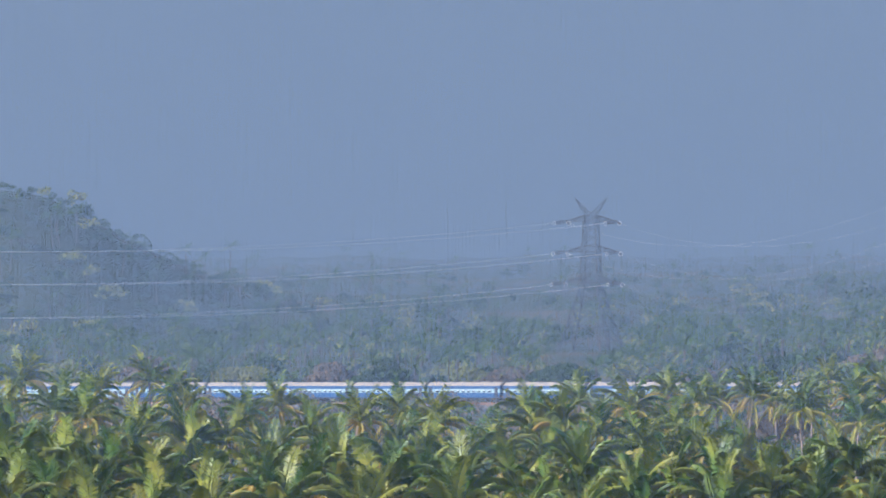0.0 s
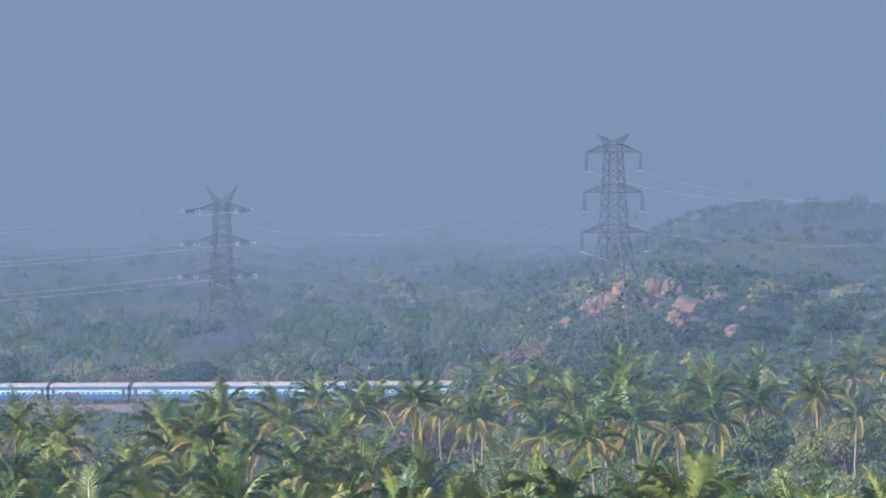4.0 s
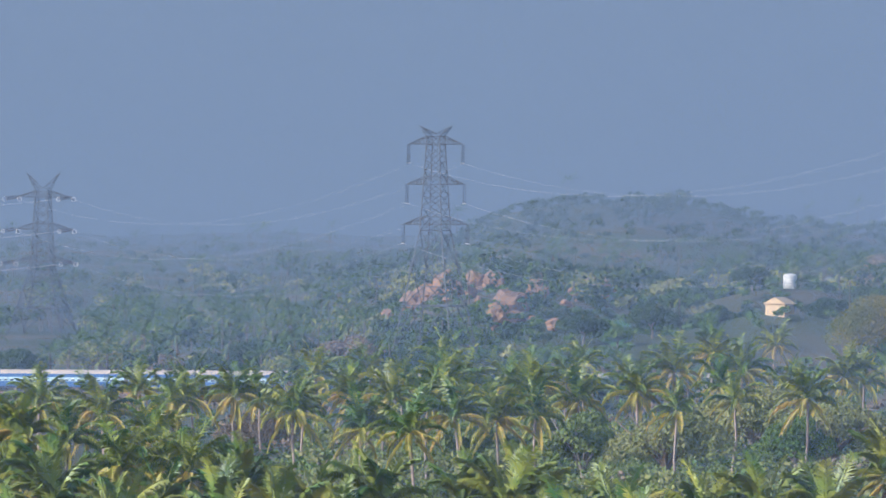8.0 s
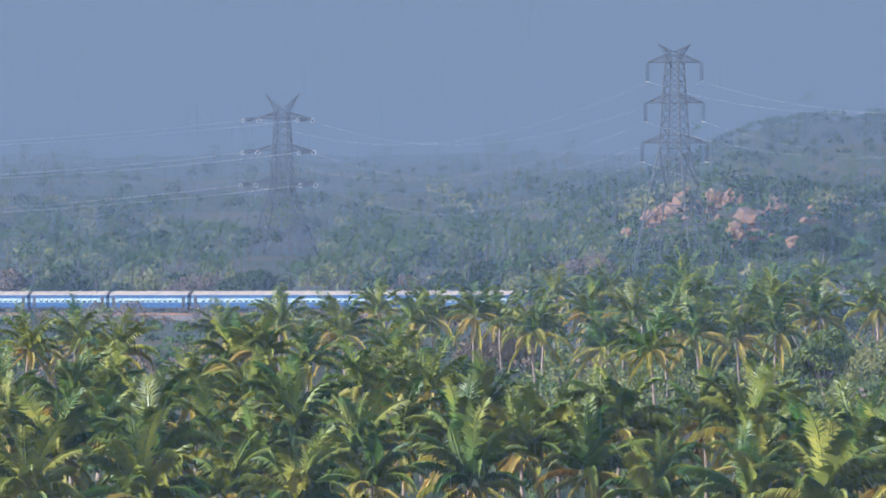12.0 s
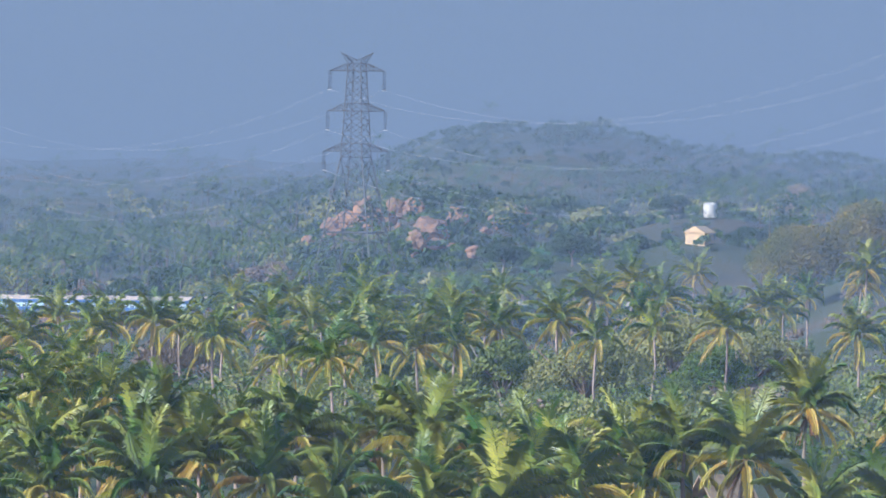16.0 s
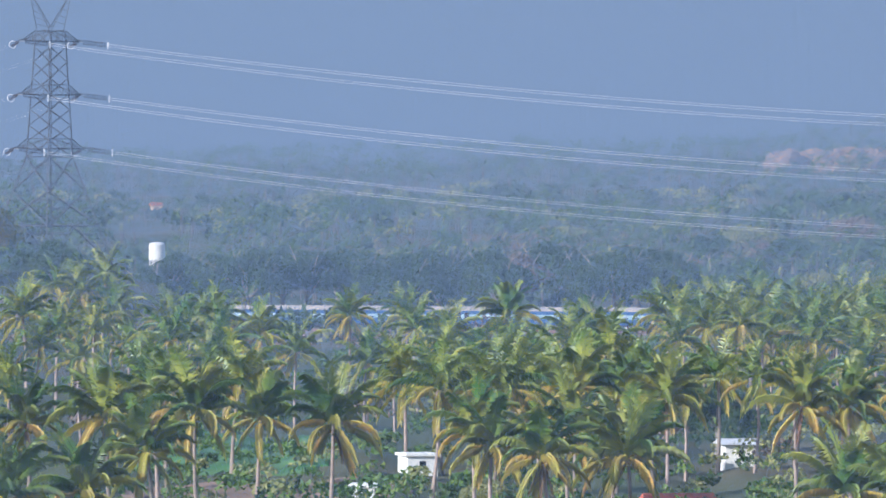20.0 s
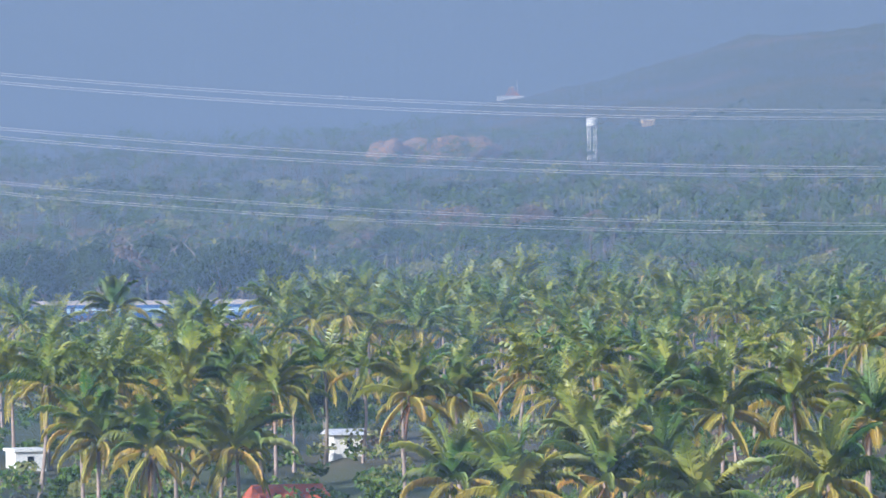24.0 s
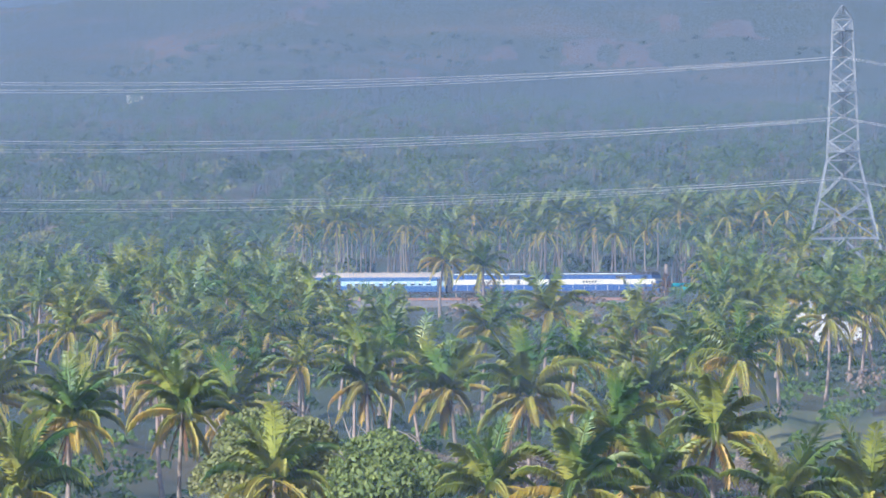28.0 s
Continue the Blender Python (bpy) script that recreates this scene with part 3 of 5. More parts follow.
# ---- broadleaf trees and scrub ----
def leaf_cloud(lobes, count, size, rng):
    """Many small leaf blades on the shells of several uneven lobes."""
    c = np.array([l[0] for l in lobes])
    r = np.array([l[1] for l in lobes])
    w = (r[:, 0] * r[:, 2]) ** 1.0
    pick = rng.choice(len(lobes), count, p=w / w.sum())
    dirs = rng.normal(size=(count, 3))
    dirs /= np.linalg.norm(dirs, axis=1)[:, None]
    dirs[:, 2] = np.where(dirs[:, 2] < -0.35, -dirs[:, 2], dirs[:, 2])
    rad = rng.uniform(0.55, 1.08, count) ** 0.6
    pos = c[pick] + dirs * r[pick] * rad[:, None]
    a = rng.normal(size=(count, 3))
    a /= np.linalg.norm(a, axis=1)[:, None]
    b = np.cross(a, dirs + rng.normal(size=(count, 3)) * 0.6)
    b /= np.linalg.norm(b, axis=1)[:, None] + 1e-6
    s = size * rng.uniform(0.6, 1.4, (count, 1))
    v = np.stack([pos - a * s, pos + b * s * 0.55, pos + a * s, pos - b * s * 0.55], 1).reshape(-1, 3)
    k = np.arange(count)[:, None] * 4
    return v, k + np.array([[0, 1, 2, 3]])


def lobes_for(w, h, rng, n):
    out = []
    for i in range(n):
        a = i * 2.4 + rng.uniform(0, 1)
        rr = w * 0.36 * math.sqrt((i + 0.3) / n)
        top = h * (0.72 - 0.30 * (rr / (w * 0.36)) ** 2) + rng.uniform(-0.08, 0.08) * h
        s = w * rng.uniform(0.15, 0.24)
        out.append(((math.cos(a) * rr, math.sin(a) * rr, top), (s, s, min(s * 0.8, h * 0.26))))
    return out


def limb_shape(w, h, rng, twigs, base=0.35):
    s = Shape()
    fork = Vector((rng.uniform(-0.3, 0.3), rng.uniform(-0.3, 0.3), h * base))
    r0 = 0.035 * h
    s.tube([(0, 0, -0.5), tuple(fork * 0.5 + Vector((0.1, 0, 0))), tuple(fork)], (r0 * 1.4, r0, r0 * 0.85), 7)
    for i in range(twigs):
        a = i * 2.4 + rng.uniform(-0.4, 0.4)
        reach = w * 0.45 * rng.uniform(0.45, 1.0)
        end = Vector((math.cos(a) * reach, math.sin(a) * reach, h * rng.uniform(0.62, 0.97)))
        m1 = fork.lerp(end, 0.45) + Vector((rng.uniform(-0.4, 0.4), rng.uniform(-0.4, 0.4), 0.05 * h))
        s.tube([tuple(fork), tuple(m1), tuple(end)], (r0 * 0.5, r0 * 0.28, r0 * 0.07), 5)
        for j in range(3):
            q = m1.lerp(end, rng.uniform(0.1, 0.8))
            e2 = q + Vector((rng.uniform(-1, 1), rng.uniform(-1, 1), rng.uniform(0.1, 1.0))).normalized() * w * rng.uniform(0.1, 0.2)
            s.tube([tuple(q), tuple(q.lerp(e2, 0.5) + Vector((0, 0, 0.1))), tuple(e2)], (r0 * 0.18, r0 * 0.1, r0 * 0.03), 4)
    return s


def tree(name, label, u, v, w, h, leaf_mat, seed, count=2200, size=0.34, limbs=7, lobes=12, limb_mat=None, d=None, category="tree", group=""):
    rng = random.Random(seed)
    d = d or UNIT * EYE / v
    base = spot(u, d)
    ob = thing(name, pose(base.x, base.y, base.z), label, category, group)
    part("trunk", limb_shape(w, h, rng, limbs, 0.3 if h > 5 else 0.12).mesh("trunk", limb_mat or BARK, True), ob)
    if count:
        v_, f_ = leaf_cloud(lobes_for(w, h, rng, lobes), int(count * (6.2 if size < 0.365 else 3.6)), size * (0.6 if size < 0.365 else 0.85), np.random.default_rng(seed))
        part("crown", mesh_np("crown", v_, f_, leaf_mat), ob)
    return ob


tree("bare_tree", "wide pale tree almost bare of leaves among scrub", 416, 532, 12.5, 9.5, LEAF_OLIVE, 1, 1500, 0.3, 16, 12, TWIG)
tree("broadleaf_tree", "grey-green spreading tree in thin leaf", 560, 478, 15, 10, LEAF_OLIVE, 2, 3200, 0.36, 10, 16)
tree("broadleaf_tree", "grey-green spreading tree in thin leaf", 640, 500, 10, 8, LEAF, 12, 1600, 0.3, 8, 10)
tree("broadleaf_tree", "grey-green twiggy spreading tree in thin leaf", 705, 490, 14, 9.5, LEAF_OLIVE, 13, 2400, 0.3, 14, 14, TWIG)
tree("broadleaf_tree", "pale lime-green low spreading tree", 56, 510, 14, 7, LEAF_LIME, 3, 3000, 0.36, 7, 16)
tree("broadleaf_tree", "green roundish tree with a pale forked trunk", 266, 524, 10, 9, LEAF_LIME, 4, 1900, 0.32, 8, 11)
tree("broadleaf_tree", "green roundish tree with a pale forked trunk", 180, 500, 8, 8, LEAF_LIME, 14, 1500, 0.3, 8, 10)
tree("rust_tree", "large wide dome of rust-yellow foliage behind palms", 800, 330, 19, 13.5, LEAF_RUST, 5, 4400, 0.29, 8, 22, d=1160)
tree("rust_tree", "large wide dome of rust-brown foliage behind palms", 905, 325, 16, 12.0, LEAF_RUST, 6, 3600, 0.29, 8, 18, d=1172)
tree("broadleaf_tree", "round dark green tree below the steel tower", 1040, 290, 11, 8, LEAF_DARK, 7, 2400, 0.36, 7, 12, d=1130)
tree("dry_shrub", "pinkish dry shrub with bare twigs", -304, 470, 11, 6, TWIG, 8, 1500, 0.16, 16, 10, TWIG, category="shrub")
tree("dry_shrub", "olive scrub tree amid young palms", -640, 440, 9, 6.5, LEAF_OLIVE, 9, 1700, 0.28, 7, 10, category="shrub")
tree("broadleaf_tree", "dark round bush beside a field", 917, 660, 6, 4.2, LEAF, 10, 1500, 0.2, 6, 9)
tree("broadleaf_tree", "bluish dark shrub in the palm grove", 2221, 560, 8, 7.5, LEAF_DARK, 11, 1900, 0.25, 7, 10)
tree("broadleaf_tree", "dark olive tree standing above the palms", 3001, 390, 8.5, 9.2, LEAF_DARK, 21, 2400, 0.3, 7, 12)
tree("broadleaf_tree", "tall olive-green tree among palms", 3530, 425, 10.5, 10.6, LEAF_OLIVE, 22, 3200, 0.3, 8, 13)
tree("broadleaf_tree", "tall dark green tree among palms", 3568, 430, 8, 9.5, LEAF_DARK, 23, 2000, 0.3, 8, 11)
tree("mango_tree", "dense glossy green broadleaf tree", 3693, 790, 9, 11, LEAF_LIME, 24, 4600, 0.36, 7, 18)
tree("broadleaf_tree", "yellow-olive leafy tree beside dense green tree", 3512, 780, 11, 11.4, LEAF_OLIVE, 25, 4600, 0.34, 8, 18)
tree("dry_shrub", "large rounded grey-brown shrub of dry twigs", 3905, 700, 8.5, 6.2, DRY, 26, 4200, 0.15, 22, 14, TWIG, category="shrub")
tree("dry_shrub", "pinkish beige dry thicket", 3745, 700, 6.5, 5.2, DRY, 27, 1600, 0.13, 22, 10, TWIG, category="shrub")
tree("dry_shrub", "pinkish beige dry thicket", 4320, 700, 8.5, 4.8, DRY, 28, 2200, 0.13, 24, 12, TWIG, category="shrub")
tree("dry_shrub", "pinkish beige dry thicket", 4190, 700, 6.5, 4.2, DRY, 29, 1600, 0.13, 22, 10, TWIG, category="shrub")
tree("broadleaf_tree", "pale olive bush near village houses", 1822, 690, 5, 4, LEAF_OLIVE, 30, 1500, 0.2, 7, 9)

for k, (u, d, w, h, mat) in enumerate(((262, 1650, 11, 7, LEAF_DARK), (385, 1652, 11.5, 7.5, LEAF_DARK), (500, 1690, 10, 6, LEAF_DARK), (325, 1640, 6, 4, LEAF), (700, 1690, 11, 6.5, LEAF_DARK),
                                        (770, 1700, 13, 8, LEAF_DARK), (560, 1740, 10, 6, LEAF_DARK), (850, 1640, 13, 9, LEAF_OLIVE), (-250, 1600, 13, 9, LEAF_DARK), (-330, 1580, 12, 9, LEAF_DARK), (-60, 1540, 12, 5.5, LEAF_DARK), (60, 1590, 12, 6, LEAF))):
    tree("hillside_tree", "rounded hazy tree on the slope below the boulders", u, 0, w, h, mat, 600 + k, 1500, 0.37, 6, 12, d=d, group="trees of the boulder hill")
tree("bare_tree", "large reddish-brown leafless tree on the hillside", 780, 0, 17, 14, DRY, 620, 1800, 0.3, 16, 14, TWIG, d=1950)
for k in range(16):
    tree("trackside_tree", "grey-brown half-bare bushy tree behind the railway", -1930 + k * 118 + (k * 37 % 60), 0, 13 + k * 7 % 6, 6.5 + k * 5 % 4, (TWIG, LEAF_DARK, LEAF_OLIVE)[k % 3], 640 + k, 1300, 0.37, 7, 11,
         d=float(np.interp(-1930 + k * 118, TRACK_U, TRACK_D)) + 45 + k * 29 % 40, group="trees along the railway")

tree("belt_tree", "large dark tree hiding the legs of a water tank", 1231, 0, 14, 16.5, LEAF_DARK, 39, 1900, 0.37, 6, 13, d=1386, group="dark tree belt")

# rounded tree masses on the plain behind the railway
prng = random.Random(77)
for k in range(30):
    tree("plain_tree", ("mauve-brown half-bare rounded tree on the hazy plain", "dark rounded tree on the hazy plain", "olive rounded tree on the hazy plain")[k % 3], 1880 + k * 47 + prng.uniform(-20, 20), 0, prng.uniform(13, 19), prng.uniform(8, 11.5),
         (TWIG, LEAF_DARK, LEAF_OLIVE)[k % 3], 700 + k, 1500, 0.37, 6, 12, d=prng.uniform(1500, 1880), group="trees of the plain")

# the dark belt of large trees behind the railway
prng = random.Random(31)
for i in range(17):
    tree("belt_tree", "large dark tree in the belt behind the railway", 1292 + i * 53 + prng.uniform(-15, 15), 0, prng.uniform(14, 20), prng.uniform(14.5, 17.0),
         (LEAF_DARK, LEAF_DARK, TWIG if 9 < i < 15 and i % 2 else LEAF_DARK)[i % 3], 40 + i, 1900, 0.37, 6, 13, d=1492 + prng.uniform(-15, 30), group="dark tree belt")


def thicket(name, label, spots, rng, mat, wmin, wmax, blades, size):
    vs, k = [], 0
    npr = np.random.default_rng(int(spots[0][1]))
    for u, d in spots:
        b = spot(u, d)
        w = rng.uniform(wmin, wmax)
        v, f = leaf_cloud(lobes_for(w, w * rng.uniform(0.5, 0.8), rng, 5), blades, size, npr)
        vs.append((v + np.array((b.x, b.y, b.z)), f))
    tagged(new(name, mesh_np(name, *gather(vs), mat)), label, "scrub", kind="stuff")


def scrub_zone(u, d):
    if d < 800:
        return 0.35
    if d < 1000:
        return 0.9 if u < 0 else 0.25
    if d > 2350 and u < 1000:
        return 0.12
    return 0.6


thicket("green_scrub", "green scrub between the palms", far_spots(330, 560, 1120, prng, scrub_zone), prng, LEAF, 3, 6, 130, 0.3)
thicket("undergrowth", "green undergrowth and young plants below the palms", far_spots(1300, 440, 1050, prng, lambda u, d: 0.9), prng, LEAF, 2.0, 4.6, 56, 0.28)
thicket("dark_undergrowth", "dark undergrowth below the palms", far_spots(700, 520, 1050, prng, lambda u, d: 0.9), prng, LEAF_DARK, 2.5, 5, 60, 0.3)
line = [(u, before_rail(u) - prng.uniform(-18, 60)) for u in (prng.uniform(-260, 4700) for _ in range(330)) if not 3640 < u < 4240 and not 1480 < u < 1960]
thicket("railside_scrub", "dark scrub hiding the lower part of the train", line, prng, LEAF_DARK, 4, 8, 110, 0.4)
line = [(u, before_rail(u) - prng.uniform(-22, 90)) for u in (prng.uniform(-2100, -200) for _ in range(230))]
line2 = [(u, before_rail(u) - prng.uniform(-10, 40)) for u in (prng.uniform(-240, 1300) for _ in range(120))]
thicket("railside_trees", "dark bushy trees in front of the train", line2, prng, LEAF_DARK, 8, 12, 160, 0.45)
thicket("railside_bushes", "grey-green bushes along the railway", line[::2], prng, LEAF_OLIVE, 4, 6.2, 130, 0.3)
thicket("railside_thicket", "grey-brown twiggy thicket along the railway", line[1::2], prng, TWIG, 4, 6.6, 140, 0.26)
thicket("grey_scrub", "grey-brown dry scrub along the railway", far_spots(260, 700, 1130, prng, scrub_zone), prng, TWIG, 4, 8, 150, 0.25)
thicket("far_scrub", "hazy dark trees and scrub on the plain", far_spots(700, 1250, 2300, prng, scrub_zone), prng, LEAF_DARK, 7, 14, 110, 0.75)
thicket("far_olive_scrub", "hazy olive scrub on the plain", far_spots(420, 1250, 2400, prng, scrub_zone), prng, LEAF_OLIVE, 6, 12, 100, 0.7)
thicket("distant_wood", "distant dark woods on the hills", far_spots(2000, 2300, 3800, prng, scrub_zone), prng, LEAF_DARK, 4, 7.5, 30, 0.75)

near = [(prng.uniform(1200, 3200), prng.uniform(590, 1000)) for _ in range(480)]
thicket("village_scrub", "leafy green bushes below the palms near the village", near[::2], prng, LEAF, 2.5, 5.5, 80, 0.26)
thicket("village_olive_scrub", "olive and dry bushes below the palms near the village", near[1::2], prng, LEAF_OLIVE, 2.2, 4.6, 80, 0.24)
near = [(prng.uniform(-260, 960), prng.uniform(690, 960)) for _ in range(300)]
thicket("pale_scrub", "pale lime-green scrub between the palm rows", near[::2], prng, LEAF_LIME, 4, 7.5, 130, 0.26)
thicket("pale_olive_scrub", "grey-olive scrub between the palm rows", near[1::2], prng, LEAF_OLIVE, 4, 7.5, 130, 0.26)

hill = [(prng.uniform(-330, 960), prng.uniform(1560, 1900)) for _ in range(640)]
thicket("hill_scrub", "green scrub covering the boulder hill", hill, prng, LEAF, 2.5, 4.5, 70, 0.42)
hill = [(prng.uniform(-400, 960), prng.uniform(1640, 2000)) for _ in range(430)]
thicket("hill_dark_scrub", "dark scrub covering the boulder hill", hill, prng, LEAF_DARK, 3, 5.5, 80, 0.45)


ridge = [(prng.uniform(-150, 1100), prng.uniform(2380, 2950)) for _ in range(650)]
thicket("ridge_wood", "low hazy trees covering the far ridge", ridge, prng, LEAF_DARK, 4, 7, 26, 0.8)
slope = [(prng.uniform(-2250, -1350), prng.uniform(2060, 2420)) for _ in range(520)]
thicket("slope_wood", "low hazy trees covering the far hillside", slope, prng, LEAF_DARK, 2, 3.8, 40, 0.4)


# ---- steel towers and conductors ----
def tower(name, label, u, d, yaw, tension, levels, half, stout=1.0, steel=SHADED_STEEL, horn=6.0):
    """levels: arm heights; half: the half reach of each pair of arms. The arms lie along the tower's own x."""
    a1 = levels[0]
    base = spot(u, d)
    ob = thing(name, pose(base.x, base.y, base.z, 0, 0, yaw), label, "pylon", "power line towers")
    prof_z = [0, levels[2] - 1.2, a1 + 1.6]
    prof_w = [7.0, 2.45, 1.55] if tension else [6.4, 2.3, 1.35]

    def wid(z):
        return float(np.interp(z, prof_z, prof_w))

    def corner(i, z):
        w = wid(z)
        return Vector(((-1, 1, 1, -1)[i] * w, (-1, -1, 1, 1)[i] * w, z))

    for i in range(4):
        s = Shape()
        s.beam(corner(i, -0.3), corner(i, prof_z[1]), 0.125 * stout)
        s.beam(corner(i, prof_z[1]), corner(i, prof_z[2]), 0.105 * stout)
        part("leg", s.mesh("leg", steel), ob)
    lower = np.linspace(prof_z[1] * 0.38, prof_z[1], 3)
    upper = np.linspace(prof_z[1], prof_z[2], 9)
    for i in range(4):
        s = Shape()
        j = (i + 1) % 4
        zs = [0.0] + list(lower)
        plate = zs[1]
        s.beam(corner(i, plate), corner(j, plate), 0.10 * stout)
        midp = corner(i, plate).lerp(corner(j, plate), 0.5)
        for q in (i, j):
            s.beam(midp, corner(q, 0.2), 0.09 * stout)
            for k in range(1, 5):
                t = k / 5
                s.beam(corner(q, plate * t), midp.lerp(corner(q, 0.2), 1 - t), 0.045 * stout)
        for a, b in zip(zs[1:], zs[2:]):
            s.beam(corner(i, a), corner(j, b), 0.08 * stout)
            s.beam(corner(j, a), corner(i, b), 0.08 * stout)
            for t in (0.25, 0.5, 0.75):
                z = a + (b - a) * t
                for q, o in ((i, j), (j, i)):
                    tt = t if t <= 0.5 else 1 - t
                    s.beam(corner(q, z), corner(q, a).lerp(corner(o, b), t) if t <= 0.5 else corner(o, a).lerp(corner(q, b), t), 0.04 * stout)
        for a, b in zip(upper, upper[1:]):
            s.beam(corner(i, a), corner(j, b), 0.065 * stout)
            s.beam(corner(j, a), corner(i, b), 0.065 * stout)
        for z in levels:
            s.beam(corner(i, z), corner(j, z), 0.07 * stout)
            s.beam(corner(i, z + 1.5), corner(j, z + 1.5), 0.06 * stout)
        s.beam(corner(i, prof_z[1]), corner(j, prof_z[1]), 0.08 * stout)
        part("bracing", s.mesh("bracing", steel), ob)["kind"] = "stuff"
    tips = []
    for z, r in zip(levels, half):
        for side in (-1, 1):
            s = Shape()
            tip = Vector((side * r, 0, z))
            ends = [Vector((side * wid(z), y * wid(z), z)) for y in (-1, 1)]
            tops = [Vector((side * wid(z + 1.6), y * wid(z + 1.6), z + 1.6)) for y in (-1, 1)]
            for e, t in zip(ends, tops):
                s.beam(e, tip, 0.09 * stout)
                s.beam(t, tip, 0.075 * stout)
                for k in range(1, 5):
                    s.beam(e.lerp(tip, k / 5), t.lerp(tip, k / 5), 0.04 * stout)
                    s.beam(e.lerp(tip, k / 5), t.lerp(tip, (k - 1) / 5), 0.04 * stout)
            for k in range(0, 5):
                s.beam(ends[0].lerp(tip, k / 5), ends[1].lerp(tip, k / 5), 0.045 * stout)
                s.beam(ends[0].lerp(tip, k / 5), ends[1].lerp(tip, (k + 1) / 5), 0.04 * stout)
            part("cross_arm", s.mesh("cross_arm", steel), ob)
            tips.append((side, tip))
    top = prof_z[2]
    reach, rise = (4.3, horn) if tension else (3.5, 2.0)
    for side in (-1, 1):
        s = Shape()
        tip = Vector((side * reach, 0, top + rise))
        roots = [Vector((side * 1.4, y * 1.4, top)) for y in (-1, 1)] + [Vector((-side * 0.2, 0, top + 0.4))]
        for q in roots:
            s.beam(q, tip, 0.07 * stout)
        for k in range(1, 6):
            s.beam(roots[0].lerp(tip, k / 6), roots[2].lerp(tip, k / 6), 0.04 * stout)
            s.beam(roots[1].lerp(tip, k / 6), roots[2].lerp(tip, (k - 1) / 6), 0.04 * stout)
        s.beam(roots[0], roots[1], 0.06 * stout)
        part("earth_peak", s.mesh("earth_peak", steel), ob)
    return ob, tips


def string_shape(p, q, n=15, r=0.16):
    s = Shape()
    pts, rad = [], []
    for i in range(n):
        for t, k in ((0.15, 0.05), (0.3, 1.0), (0.7, 0.75), (0.85, 0.05)):
            pts.append(tuple(Vector(p).lerp(Vector(q), (i + t) / n)))
            rad.append(r * k)
    s.tube(pts, rad, 6)
    return s


def to_local(ob, p):
    return ob.matrix_world.inverted() @ p


def wire(a, b, sag, gap=0.26, radius=0.016, twin=True, group="", rise=0.10):
    """A conductor bundle hanging between two points; its spacers are part of it."""
    side = (b - a).cross(Vector((0, 0, 1))).normalized()
    ob = thing("conductor_bundle" if twin else "earth_wire", pose(0, 0, 0), "pale twin aluminium conductors sagging between towers" if twin else "thin steel earth wire between tower peaks", "power line", group or "power line conductors")
    runs = (-gap, gap) if twin else (0,)
    n = 34
    mids = []
    for o in runs:
        pts = []
        for i in range(n + 1):
            t = i / n
            pts.append(tuple(a.lerp(b, t) + side * o + Vector((0, 0, -4 * sag * t * (1 - t) + (rise if o > 0 else -rise) * (1 if twin else 0)))))
        s = Shape()
        s.tube(pts, [radius] * (n + 1), 5)
        part("wire", s.mesh("wire", WIRE, True), ob)
        mids.append(pts)
    if twin:
        for i in range(4, n - 2, 6):
            s = Shape()
            s.beam(mids[0][i], mids[1][i], 0.03)
            part("spacer", s.mesh("spacer", STEEL), ob)
    return ob


bpy.context.view_layer.update()
T_LEV, T_HALF = (33.9, 25.9, 17.8), (5.9, 6.2, 6.9)
S_LEV, S_HALF = (41.3, 33.3, 25.3), (5.9, 6.25, 7.0)
TOWERS = [
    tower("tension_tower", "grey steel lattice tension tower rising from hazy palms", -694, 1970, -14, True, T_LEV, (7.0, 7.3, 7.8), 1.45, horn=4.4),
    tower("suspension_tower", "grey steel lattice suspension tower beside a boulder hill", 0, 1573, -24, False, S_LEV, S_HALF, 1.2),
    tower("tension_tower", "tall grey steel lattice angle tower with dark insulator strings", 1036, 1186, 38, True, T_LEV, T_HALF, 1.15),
    tower("suspension_tower", "sunlit steel lattice tower among palms seen end-on", 4474, 1176, 74, False, (36.5, 27.8, 19.2), S_HALF, 1.15, STEEL),
]
bpy.context.view_layer.update()


def tip_world(k, i):
    ob, tips = TOWERS[k]
    return ob.matrix_world @ tips[i][1]


